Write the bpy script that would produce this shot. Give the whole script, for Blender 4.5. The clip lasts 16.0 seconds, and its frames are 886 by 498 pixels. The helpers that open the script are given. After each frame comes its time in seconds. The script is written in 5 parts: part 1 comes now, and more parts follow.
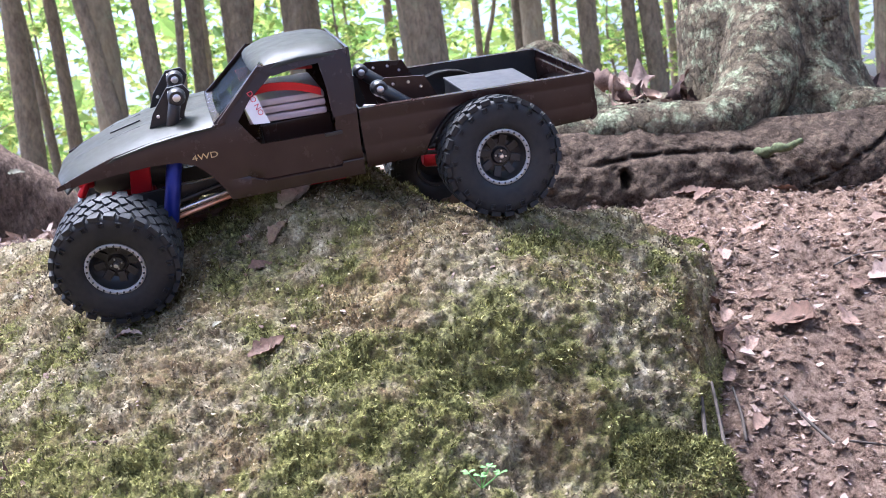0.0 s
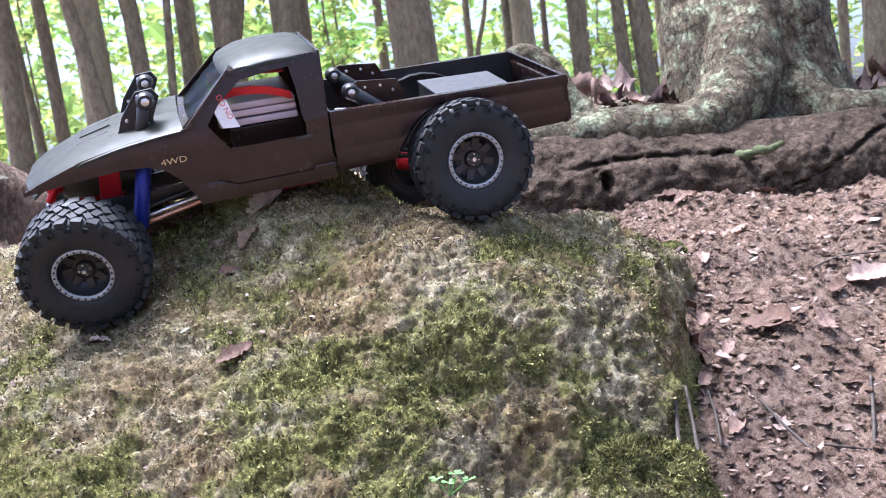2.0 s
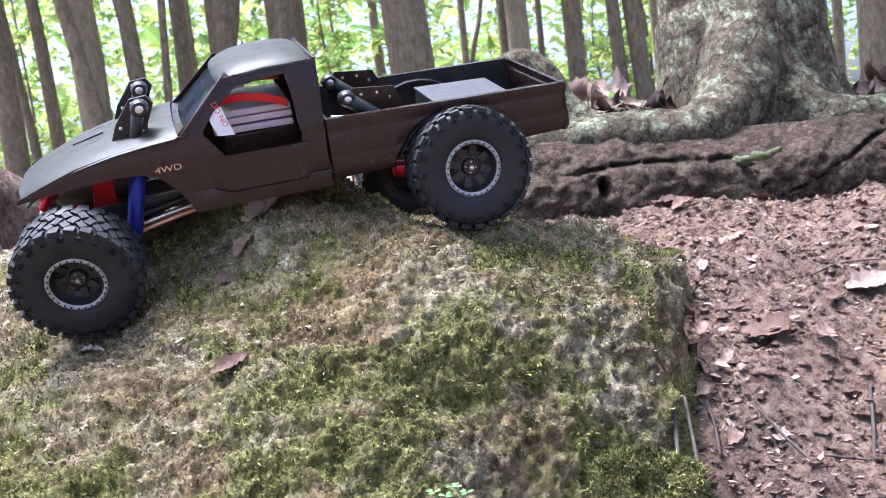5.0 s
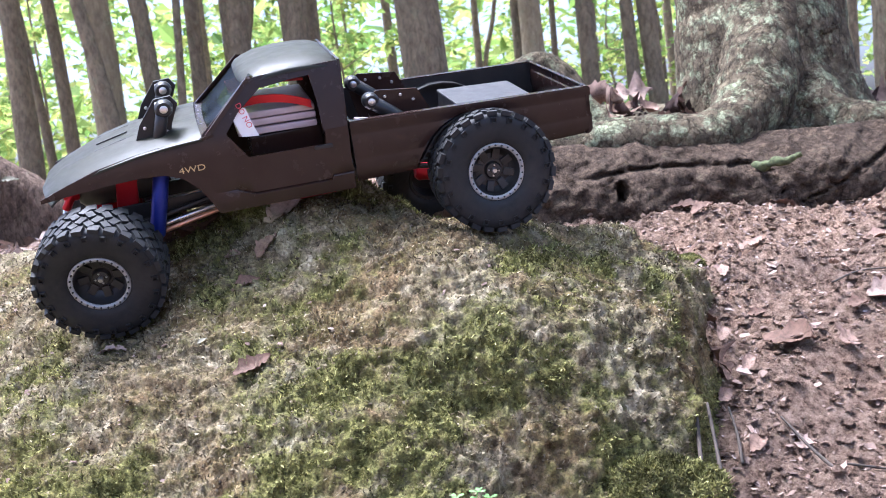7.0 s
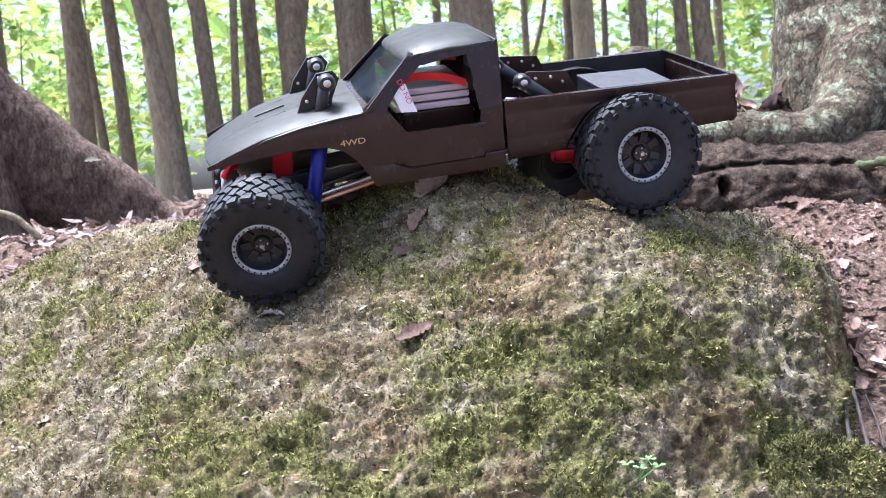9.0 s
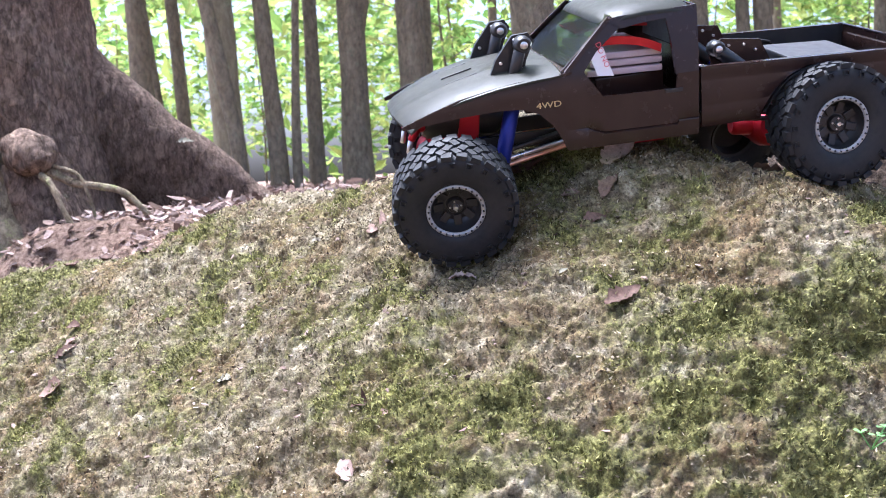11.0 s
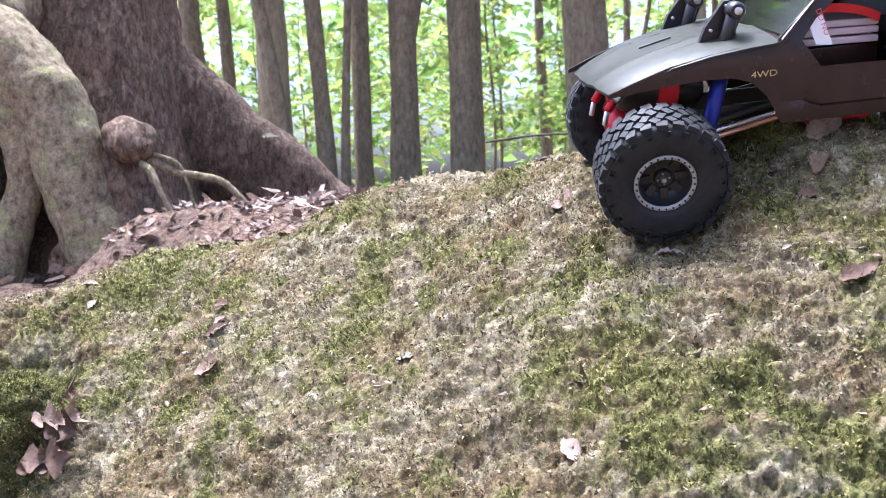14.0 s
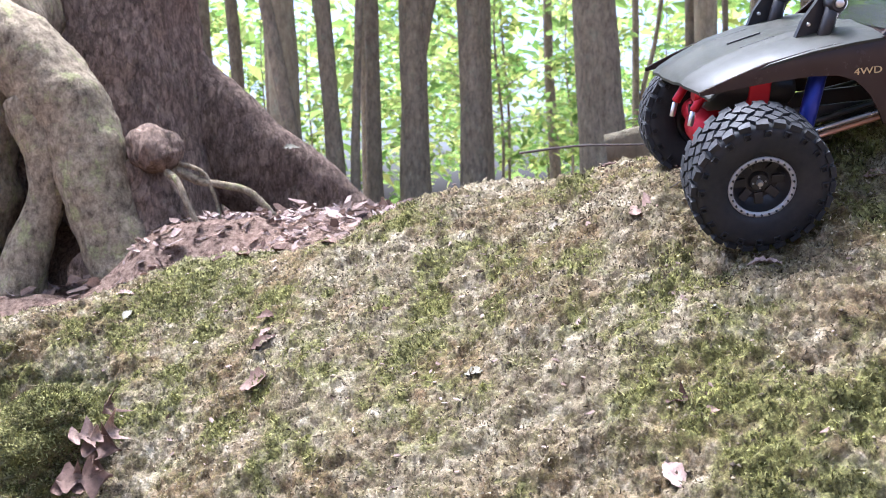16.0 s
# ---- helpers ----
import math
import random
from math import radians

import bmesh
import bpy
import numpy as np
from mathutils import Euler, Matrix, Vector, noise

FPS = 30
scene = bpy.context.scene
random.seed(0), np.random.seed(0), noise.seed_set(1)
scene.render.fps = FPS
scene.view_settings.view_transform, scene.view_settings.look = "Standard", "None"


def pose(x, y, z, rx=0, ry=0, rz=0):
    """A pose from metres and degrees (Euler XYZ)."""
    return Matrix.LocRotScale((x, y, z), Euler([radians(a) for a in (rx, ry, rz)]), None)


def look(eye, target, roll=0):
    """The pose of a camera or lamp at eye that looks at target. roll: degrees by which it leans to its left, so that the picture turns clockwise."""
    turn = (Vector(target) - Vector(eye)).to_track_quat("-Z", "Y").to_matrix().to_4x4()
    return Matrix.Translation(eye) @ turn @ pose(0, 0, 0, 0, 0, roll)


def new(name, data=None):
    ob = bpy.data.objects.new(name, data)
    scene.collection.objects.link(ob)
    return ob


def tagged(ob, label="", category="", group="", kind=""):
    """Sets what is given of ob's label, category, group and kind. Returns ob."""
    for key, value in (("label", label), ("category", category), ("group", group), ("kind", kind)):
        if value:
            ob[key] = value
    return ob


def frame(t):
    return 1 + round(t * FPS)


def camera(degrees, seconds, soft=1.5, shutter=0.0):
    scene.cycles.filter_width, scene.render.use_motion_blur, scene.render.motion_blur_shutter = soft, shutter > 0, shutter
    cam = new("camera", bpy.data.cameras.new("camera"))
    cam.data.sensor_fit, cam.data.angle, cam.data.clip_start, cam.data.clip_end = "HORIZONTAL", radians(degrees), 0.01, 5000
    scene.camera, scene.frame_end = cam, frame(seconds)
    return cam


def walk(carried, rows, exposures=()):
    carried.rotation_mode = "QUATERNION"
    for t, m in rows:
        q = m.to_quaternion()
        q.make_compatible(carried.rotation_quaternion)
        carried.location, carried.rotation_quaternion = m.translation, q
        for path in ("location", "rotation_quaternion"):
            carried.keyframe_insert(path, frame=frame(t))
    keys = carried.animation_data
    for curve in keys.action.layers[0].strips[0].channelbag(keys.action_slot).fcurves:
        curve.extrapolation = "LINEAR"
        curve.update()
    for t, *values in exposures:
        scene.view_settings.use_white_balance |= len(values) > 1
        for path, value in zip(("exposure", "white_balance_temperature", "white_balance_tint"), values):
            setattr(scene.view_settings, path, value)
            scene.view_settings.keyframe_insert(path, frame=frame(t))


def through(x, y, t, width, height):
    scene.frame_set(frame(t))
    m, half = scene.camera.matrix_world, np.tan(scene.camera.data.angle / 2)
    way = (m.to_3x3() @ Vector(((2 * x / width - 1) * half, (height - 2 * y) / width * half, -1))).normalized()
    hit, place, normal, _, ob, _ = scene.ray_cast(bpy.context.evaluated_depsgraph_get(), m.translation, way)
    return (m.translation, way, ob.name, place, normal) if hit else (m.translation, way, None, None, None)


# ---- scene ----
cam = camera(45.2, 16.0, soft=0.95)
cam.data.dof.use_dof, cam.data.dof.focus_distance, cam.data.dof.aperture_fstop = True, 0.62, 36.0
PATH = [  # seconds, eye, target, roll
    (0.0, (0.0270, 0.0038, 0.4531), (-0.0219, 0.9989, 0.3673), -6.99),
    (0.5, (0.0289, 0.0042, 0.4529), (-0.0184, 0.9994, 0.3678), -7.10),
    (1.0, (0.0326, 0.0068, 0.4531), (-0.0128, 1.0022, 0.3687), -7.19),
    (1.5, (0.0362, 0.0082, 0.4523), (-0.0072, 1.0038, 0.3689), -7.21),
    (2.0, (0.0384, 0.0092, 0.4512), (-0.0033, 1.0049, 0.3686), -7.22),
    (2.5, (0.0368, 0.0105, 0.4525), (-0.0034, 1.0063, 0.3704), -7.27),
    (3.0, (0.0350, 0.0107, 0.4547), (-0.0034, 1.0065, 0.3726), -7.24),
    (3.5, (0.0373, 0.0116, 0.4551), (-0.0004, 1.0076, 0.3736), -7.21),
    (4.0, (0.0374, 0.0121, 0.4548), (0.0006, 1.0082, 0.3735), -7.20),
    (6.5, (0.0379, 0.0181, 0.4543), (-0.0041, 1.0141, 0.3749), -6.86),
    (7.0, (0.0308, 0.0158, 0.4562), (-0.0156, 1.0116, 0.3776), -6.61),
    (7.5, (0.0187, 0.0076, 0.4552), (-0.0349, 1.0032, 0.3776), -6.26),
    (8.0, (0.0050, 0.0051, 0.4564), (-0.0565, 1.0003, 0.3799), -5.83),
    (8.5, (-0.0113, -0.0017, 0.4542), (-0.0814, 0.9930, 0.3783), -5.32),
    (9.0, (-0.0338, -0.0039, 0.4504), (-0.1141, 0.9901, 0.3752), -4.76),
    (11.5, (-0.1396, -0.0071, 0.4336), (-0.2674, 0.9819, 0.3598), -3.29),
    (12.0, (-0.1593, -0.0049, 0.4304), (-0.2933, 0.9835, 0.3588), -3.03),
    (12.5, (-0.1774, -0.0055, 0.4287), (-0.3166, 0.9823, 0.3586), -2.81),
    (13.0, (-0.1873, -0.0010, 0.4250), (-0.3321, 0.9861, 0.3571), -2.65),
    (13.5, (-0.1989, 0.0029, 0.4210), (-0.3477, 0.9897, 0.3563), -2.52),
    (14.0, (-0.2147, 0.0075, 0.4185), (-0.3657, 0.9941, 0.3571), -2.40),
    (14.5, (-0.2297, 0.0121, 0.4156), (-0.3827, 0.9986, 0.3582), -2.27),
    (15.0, (-0.2426, 0.0205, 0.4131), (-0.3962, 1.0072, 0.3597), -2.16),
    (15.5, (-0.2526, 0.0305, 0.4123), (-0.4065, 1.0174, 0.3631), -2.06),
    (16.0, (-0.2573, 0.0410, 0.4122), (-0.4116, 1.0280, 0.3673), -1.98),
]
walk(cam, [(t, look(eye, target, roll)) for t, eye, target, roll in PATH],
     exposures=[(0.0, 2.42, 5100, 16), (16.0, 2.42, 5100, 16)])


# ---- light ----
world = bpy.data.worlds.new("sky")
scene.world = world
world.use_nodes = True
wn = world.node_tree
sky = wn.nodes.new("ShaderNodeTexSky")
sky.sky_type = "NISHITA"
sky.sun_disc = False
sky.sun_elevation, sky.sun_rotation = radians(73.5), radians(-62)
sky.air_density, sky.dust_density, sky.ozone_density = 0.7, 6.0, 0.5
wn.links.new(sky.outputs["Color"], wn.nodes["Background"].inputs["Color"])
wn.nodes["Background"].inputs["Strength"].default_value = 0.115
sun = new("sun", bpy.data.lights.new("sun", "SUN"))
sun.data.energy, sun.data.angle, sun.data.color = 3.3, radians(20), (1.0, 0.94, 0.86)
sun.matrix_world = look((-1.3, 0.7, 5.0), (0, 0, 0))


# ---- shape of the land, in metres ----
def hash01(ix, iy, iz, seed):
    h = (ix.astype(np.int64) * 374761393 + iy.astype(np.int64) * 668265263 + iz.astype(np.int64) * 2147483647 + seed * 974711) & 0xFFFFFFFF
    h = ((h ^ (h >> 13)) * 1274126177) & 0xFFFFFFFF
    return ((h ^ (h >> 16)) & 0xFFFFFF) / float(0xFFFFFF)


def vnoise(x, y, z=0.0, seed=0):
    """Smooth value noise from -1 to 1 over arrays."""
    x, y, z = np.broadcast_arrays(np.asarray(x, float), np.asarray(y, float), np.asarray(z, float))
    ix, iy, iz = np.floor(x), np.floor(y), np.floor(z)
    fx, fy, fz = x - ix, y - iy, z - iz
    fx, fy, fz = (f * f * (3 - 2 * f) for f in (fx, fy, fz))
    total = 0.0
    for a in (0, 1):
        for b in (0, 1):
            for c in (0, 1):
                wgt = (fx if a else 1 - fx) * (fy if b else 1 - fy) * (fz if c else 1 - fz)
                total = total + wgt * hash01(ix + a, iy + b, iz + c, seed)
    return total * 2 - 1


def fbm(x, y, z=0.0, octaves=4, seed=0, gain=0.5):
    total, amp = 0.0, 1.0
    for k in range(octaves):
        f = 2.03 ** k
        total = total + amp * vnoise(np.asarray(x) * f + 7.3 * k, np.asarray(y) * f - 3.1 * k, np.asarray(z) * f + 1.7 * k, seed + k)
        amp *= gain
    return total


def step(a, b, v):
    s = np.clip((np.asarray(v, float) - a) / (b - a), 0, 1)
    return s * s * (3 - 2 * s)


def ground_z(x, y):
    """Forest floor: a slope that climbs from the camera to the trees, lower to the west of the boulder."""
    x, y = np.asarray(x, float), np.asarray(y, float)
    z = np.interp(y, [-40, -1, 0.2, 0.5, 0.59, 0.67, 0.76, 0.85, 1.04, 1.3, 1.8, 4, 12, 60, 400],
                  [-1.0, -0.2, 0.12, 0.222, 0.257, 0.303, 0.33, 0.346, 0.376, 0.395, 0.40, 0.38, 0.36, 0.3, 0.0])
    z = z - 0.16 * step(-0.30, -0.60, x) * step(1.0, 0.68, y) - 0.10 * step(-0.54, -0.74, x) * step(0.75, 0.92, y) * step(1.32, 1.18, y)
    z = z - 0.10 * step(-0.79, -0.95, x) * step(1.2, 1.32, y) * step(2.4, 1.7, y)
    near = step(30.0, 1.5, np.hypot(x, y))
    return z + near * (0.010 * fbm(x * 6, y * 6, 0, 3, 5) + 0.009 * fbm(x * 26, y * 26, 0, 4, 9, 0.6) + 0.006 * np.abs(fbm(x * 60, y * 60, 0, 3, 15))) * step(2.5, 0.9, y) + 0.03 * fbm(x * 0.8, y * 0.8, 0, 2, 3) * step(2.0, 5.0, y)


def boulder_z(x, y):
    """Top of the boulder: a broad dome with a steep east side, sinking into the soil at its back."""
    x, y = np.asarray(x, float), np.asarray(y, float)
    X, Y = np.clip(x + 0.2, -0.56, 0.33), np.clip(y - 0.6, -0.30, 0.30)
    z = 0.387 + 0.376 * X - 0.978 * X ** 2 - 1.611 * X ** 3 + Y * (0.630 + 0.002 * X + 1.004 * X ** 2) + Y ** 2 * (-1.418 - 5.442 * X) - 3.702 * Y ** 3
    z = z + 0.038 * np.exp(-((x + 0.38) / 0.12) ** 2 - ((y - 0.83) / 0.09) ** 2) - 0.018 * step(-0.10, 0.02, x) * step(0.135, 0.075, x) * step(0.62, 0.71, y)
    cap = 0.385 + 0.32 * np.minimum(0, x + 0.55) + 0.25 * step(-0.52, -0.32, x) - 0.1 * step(0.90, 1.1, y)
    z = 0.5 * (z + cap - np.sqrt((z - cap) ** 2 + 0.0004))
    z = z + 0.012 * np.exp(-((x - 0.115) / 0.035) ** 2 - ((y - 0.70) / 0.06) ** 2) + 0.006 * np.exp(-((x + 0.178) / 0.04) ** 2 - ((y - 0.57) / 0.04) ** 2) - 0.006 * np.exp(-((x - 0.033) / 0.035) ** 2 - ((y - 0.64) / 0.035) ** 2)
    z = z - 0.020 * np.exp(-((x + 0.005) / 0.045) ** 2 - ((y - 0.755) / 0.04) ** 2)
    z = z - 0.015 * np.exp(-((x + 0.022) / 0.042) ** 2 - ((y - 0.675) / 0.045) ** 2)
    # cleft at the west foot
    z = z - 0.075 * step(-0.592, -0.612, x - 0.25 * (y - 0.70)) * step(0.76, 0.71, y)
    # hollows under and beside the wheels
    z = z - 0.019 * np.exp(-((x + 0.190) / 0.042) ** 2 - ((y - 0.606) / 0.045) ** 2) - 0.007 * np.exp(-((x - 0.026) / 0.03) ** 2 - ((y - 0.652) / 0.03) ** 2)
    z = z - 0.012 * np.exp(-((x + 0.13) / 0.05) ** 2 - ((y - 0.66) / 0.05) ** 2)
    z = z - 0.022 * np.exp(-((x - 0.035) / 0.05) ** 2 - ((y - 0.515) / 0.03) ** 2)
    edge = 0.126 + 0.24 * (y - 0.57) + 0.012 * fbm(x * 0 + 2, y * 14, 0, 3, 21)
    z = z - 0.24 * step(-0.006, 0.05, x - edge) - 0.04 * step(-0.06, 0.02, x - edge) * step(0.62, 0.5, y)
    z = z - 0.30 * step(0.86, 1.10, y + 0.04 * fbm(x * 5, 3, 0, 2, 4)) * step(-0.48, -0.2, x) - 0.14 * step(0.93, 1.12, y) * step(-0.2, -0.48, x)
    z = z - 0.35 * step(0.30, -0.02, y) - 0.3 * step(-0.74, -0.95, x + 0.03 * fbm(3, y * 6, 0, 2, 8))
    return z


def boulder_rough(x, y, z):
    """Weathered limestone: broad lumps, scoured hollows with sharp rims, and small chips and pits."""
    wx, wy = 0.010 * fbm(x * 22, y * 22, z * 22, 2, 30), 0.010 * fbm(x * 22 + 9, y * 22, z * 22, 2, 33)
    x, y = x + wx, y + wy
    big = 0.010 * fbm(x * 9, y * 9, z * 9, 2, 31)
    scoop = np.abs(vnoise(x * 24, y * 24, z * 24, 37)) + 0.5 * np.abs(vnoise(x * 51, y * 51, z * 51, 39))
    chips = np.abs(vnoise(x * 78, y * 78, z * 78, 41)) + 0.6 * np.abs(vnoise(x * 150, y * 150, z * 150, 45))
    holes = step(0.35, 0.75, vnoise(x * 62, y * 62, z * 62, 47)) * step(-0.1, 0.3, vnoise(x * 14, y * 14, z * 14, 49))
    pits = fbm(x * 240, y * 240, z * 240, 2, 51, 0.7)
    crumbs = np.abs(vnoise(x * 330, y * 330, z * 330, 53))
    uneven = 0.6 + 0.5 * vnoise(x * 11, y * 11, z * 11, 57)
    return big + 0.0105 * (0.42 - scoop) * uneven + 0.0036 * (0.42 - chips) - 0.0030 * holes + 0.0022 * pits + 0.0030 * (0.3 - crumbs)


def moss_amount(x, y, z):
    """Where moss grows thick: small tufts gathered in loose patches."""
    # Thicker low on the front: real growth, but also darkening in place of shade.
    return 0.60 * fbm(x * 14, y * 14, z * 14, 2, 81, 0.6) + 0.75 * fbm(x * 40, y * 40, z * 40, 2, 85, 0.6) + 0.40 * fbm(x * 170, y * 170, z * 170, 2, 88, 0.7) + 0.20 * step(-0.22, -0.48, x) + 0.10 * step(-0.15, 0.0, x) + 0.12 * step(0.58, 0.46, y) - 0.10


def boulder_top(x, y):
    z = boulder_z(x, y)
    return z + boulder_rough(np.asarray(x, float), np.asarray(y, float), z)


def surface_z(x, y):
    return np.maximum(boulder_top(x, y), ground_z(x, y))
# ---- end of the land ----


# ---- materials ----
def material(name, rough=0.8, metal=0.0, spec=0.4):
    m = bpy.data.materials.new(name)
    m.use_nodes = True
    b = m.node_tree.nodes["Principled BSDF"]
    b.inputs["Roughness"].default_value, b.inputs["Metallic"].default_value = rough, metal
    b.inputs["Specular IOR Level"].default_value = spec
    return m, m.node_tree, b


def coords(nt, scale=(1, 1, 1)):
    c = nt.nodes.new("ShaderNodeTexCoord")
    mp = nt.nodes.new("ShaderNodeMapping")
    mp.inputs["Scale"].default_value = scale
    nt.links.new(c.outputs["Object"], mp.inputs["Vector"])
    return mp.outputs["Vector"]


def grain(nt, vec, scale, detail=6, rough=0.6, distort=0.0):
    n = nt.nodes.new("ShaderNodeTexNoise")
    n.inputs["Scale"].default_value, n.inputs["Detail"].default_value = scale, detail
    n.inputs["Roughness"].default_value, n.inputs["Distortion"].default_value = rough, distort
    nt.links.new(vec, n.inputs["Vector"])
    return n.outputs["Fac"]


def ramp(nt, fac, stops):
    r = nt.nodes.new("ShaderNodeValToRGB")
    e = r.color_ramp.elements
    while len(e) < len(stops):
        e.new(0.5)
    for el, (at, col) in zip(e, stops):
        el.position, el.color = at, (*col, 1) if len(col) == 3 else col
    nt.links.new(fac, r.inputs["Fac"])
    return r.outputs["Color"]


def mixed(nt, fac, a, b, how="MIX"):
    n = nt.nodes.new("ShaderNodeMix")
    n.data_type, n.blend_type = "RGBA", how
    for sock, v in ((n.inputs[0], fac), (n.inputs[6], a), (n.inputs[7], b)):
        if isinstance(v, (int, float)):
            sock.default_value = v
        elif isinstance(v, tuple):
            sock.default_value = (*v, 1)
        else:
            nt.links.new(v, sock)
    return n.outputs[2]


def relief(nt, b, height, strength=0.5, dist=0.002, below=None):
    n = nt.nodes.new("ShaderNodeBump")
    n.inputs["Strength"].default_value, n.inputs["Distance"].default_value = strength, dist
    nt.links.new(height, n.inputs["Height"])
    if below is not None:
        nt.links.new(below, n.inputs["Normal"])
    nt.links.new(n.outputs["Normal"], b.inputs["Normal"])
    return n.outputs["Normal"]


def paint(nt, b, col):
    nt.links.new(col, b.inputs["Base Color"])


def by_random(nt, island=False):
    n = nt.nodes.new("ShaderNodeNewGeometry" if island else "ShaderNodeObjectInfo")
    return n.outputs["Random Per Island" if island else "Random"]


def plain(name, col, rough=0.5, metal=0.0, vary=0.25, scale=60, bump=0.15, spec=0.4):
    """A plain coat with faint blotches, dust and fine relief."""
    m, nt, b = material(name, rough, metal, spec)
    v = coords(nt)
    f = grain(nt, v, scale, 6)
    lo, hi = tuple(c * (1 - vary) for c in col), tuple(min(1, c * (1 + vary)) for c in col)
    paint(nt, b, ramp(nt, f, [(0.3, lo), (0.7, hi)]))
    if bump:
        relief(nt, b, grain(nt, v, scale * 18, 3), bump, 0.0004)
    return m


def make_rock():
    """Grey-tan limestone, stained brown, with a thin film of moss where little of it grows."""
    m, nt, b = material("mossy_stone", 0.95, 0, 0.12)
    v = coords(nt)
    stone = ramp(nt, grain(nt, v, 75, 10, 0.72), [(0.34, (0.065, 0.046, 0.027)), (0.45, (0.160, 0.125, 0.078)), (0.55, (0.285, 0.235, 0.156)), (0.66, (0.48, 0.42, 0.31))])
    brown = ramp(nt, grain(nt, v, 17, 8, 0.70), [(0.46, (0, 0, 0)), (0.57, (0.9, 0.9, 0.9))])
    stone = mixed(nt, brown, stone, mixed(nt, 1.0, stone, (0.62, 0.50, 0.37), "MULTIPLY"))
    pale = ramp(nt, grain(nt, v, 34, 8, 0.72), [(0.56, (0, 0, 0)), (0.66, (0.6, 0.6, 0.6))])
    stone = mixed(nt, pale, stone, mixed(nt, 0.6, stone, (0.38, 0.325, 0.225)))
    moss = ramp(nt, grain(nt, v, 260, 8, 0.72), [(0.35, (0.030, 0.030, 0.009)), (0.50, (0.115, 0.110, 0.032)), (0.66, (0.27, 0.26, 0.085))])
    at = nt.nodes.new("ShaderNodeAttribute")
    at.attribute_name = "moss"
    where = ramp(nt, at.outputs["Fac"], [(0.44, (0, 0, 0)), (0.66, (0.85, 0.85, 0.85))])
    film = ramp(nt, grain(nt, v, 90, 10, 0.78), [(0.45, (0, 0, 0)), (0.58, (0.7, 0.7, 0.7))])
    col = mixed(nt, film, stone, mixed(nt, 0.55, stone, moss))
    col = mixed(nt, where, col, moss)
    speck = ramp(nt, grain(nt, v, 620, 6, 0.75), [(0.36, (0.55, 0.52, 0.48)), (0.5, (1, 1, 1)), (0.64, (1.4, 1.36, 1.28))])
    paint(nt, b, mixed(nt, 1.0, col, speck, "MULTIPLY"))
    n1 = relief(nt, b, grain(nt, v, 210, 10, 0.72), 0.9, 0.0030)
    relief(nt, b, grain(nt, v, 640, 7, 0.75), 0.8, 0.0012, n1)
    return m


def make_dirt():
    m, nt, b = material("forest_soil", 0.97, 0, 0.1)
    v = coords(nt)
    fine = grain(nt, v, 130, 12, 0.8)
    soil = ramp(nt, fine, [(0.37, (0.050, 0.031, 0.021)), (0.46, (0.215, 0.150, 0.112)), (0.56, (0.37, 0.275, 0.212)), (0.66, (0.50, 0.39, 0.31))])
    tone = ramp(nt, grain(nt, v, 5, 5, 0.6), [(0.4, (0.75, 0.7, 0.68)), (0.65, (1.1, 1.0, 0.92))])
    paint(nt, b, mixed(nt, 1.0, soil, tone, "MULTIPLY"))
    n1 = relief(nt, b, grain(nt, v, 70, 12, 0.82), 1.0, 0.014)
    relief(nt, b, grain(nt, v, 300, 6, 0.7), 0.7, 0.002, n1)
    return m


def warped(nt, vec, scale, amount):
    """Coordinates stirred by noise, so that cells lose their straight edges."""
    n = nt.nodes.new("ShaderNodeTexNoise")
    n.inputs["Scale"].default_value, n.inputs["Detail"].default_value = scale, 5
    nt.links.new(vec, n.inputs["Vector"])
    last = n.outputs["Color"]
    for op, val in (("SUBTRACT", (0.5, 0.5, 0.5)), ("MULTIPLY", (amount, amount, amount))):
        k = nt.nodes.new("ShaderNodeVectorMath")
        k.operation = op
        nt.links.new(last, k.inputs[0])
        k.inputs[1].default_value = val
        last = k.outputs[0]
    k = nt.nodes.new("ShaderNodeVectorMath")
    nt.links.new(vec, k.inputs[0])
    nt.links.new(last, k.inputs[1])
    return k.outputs[0]


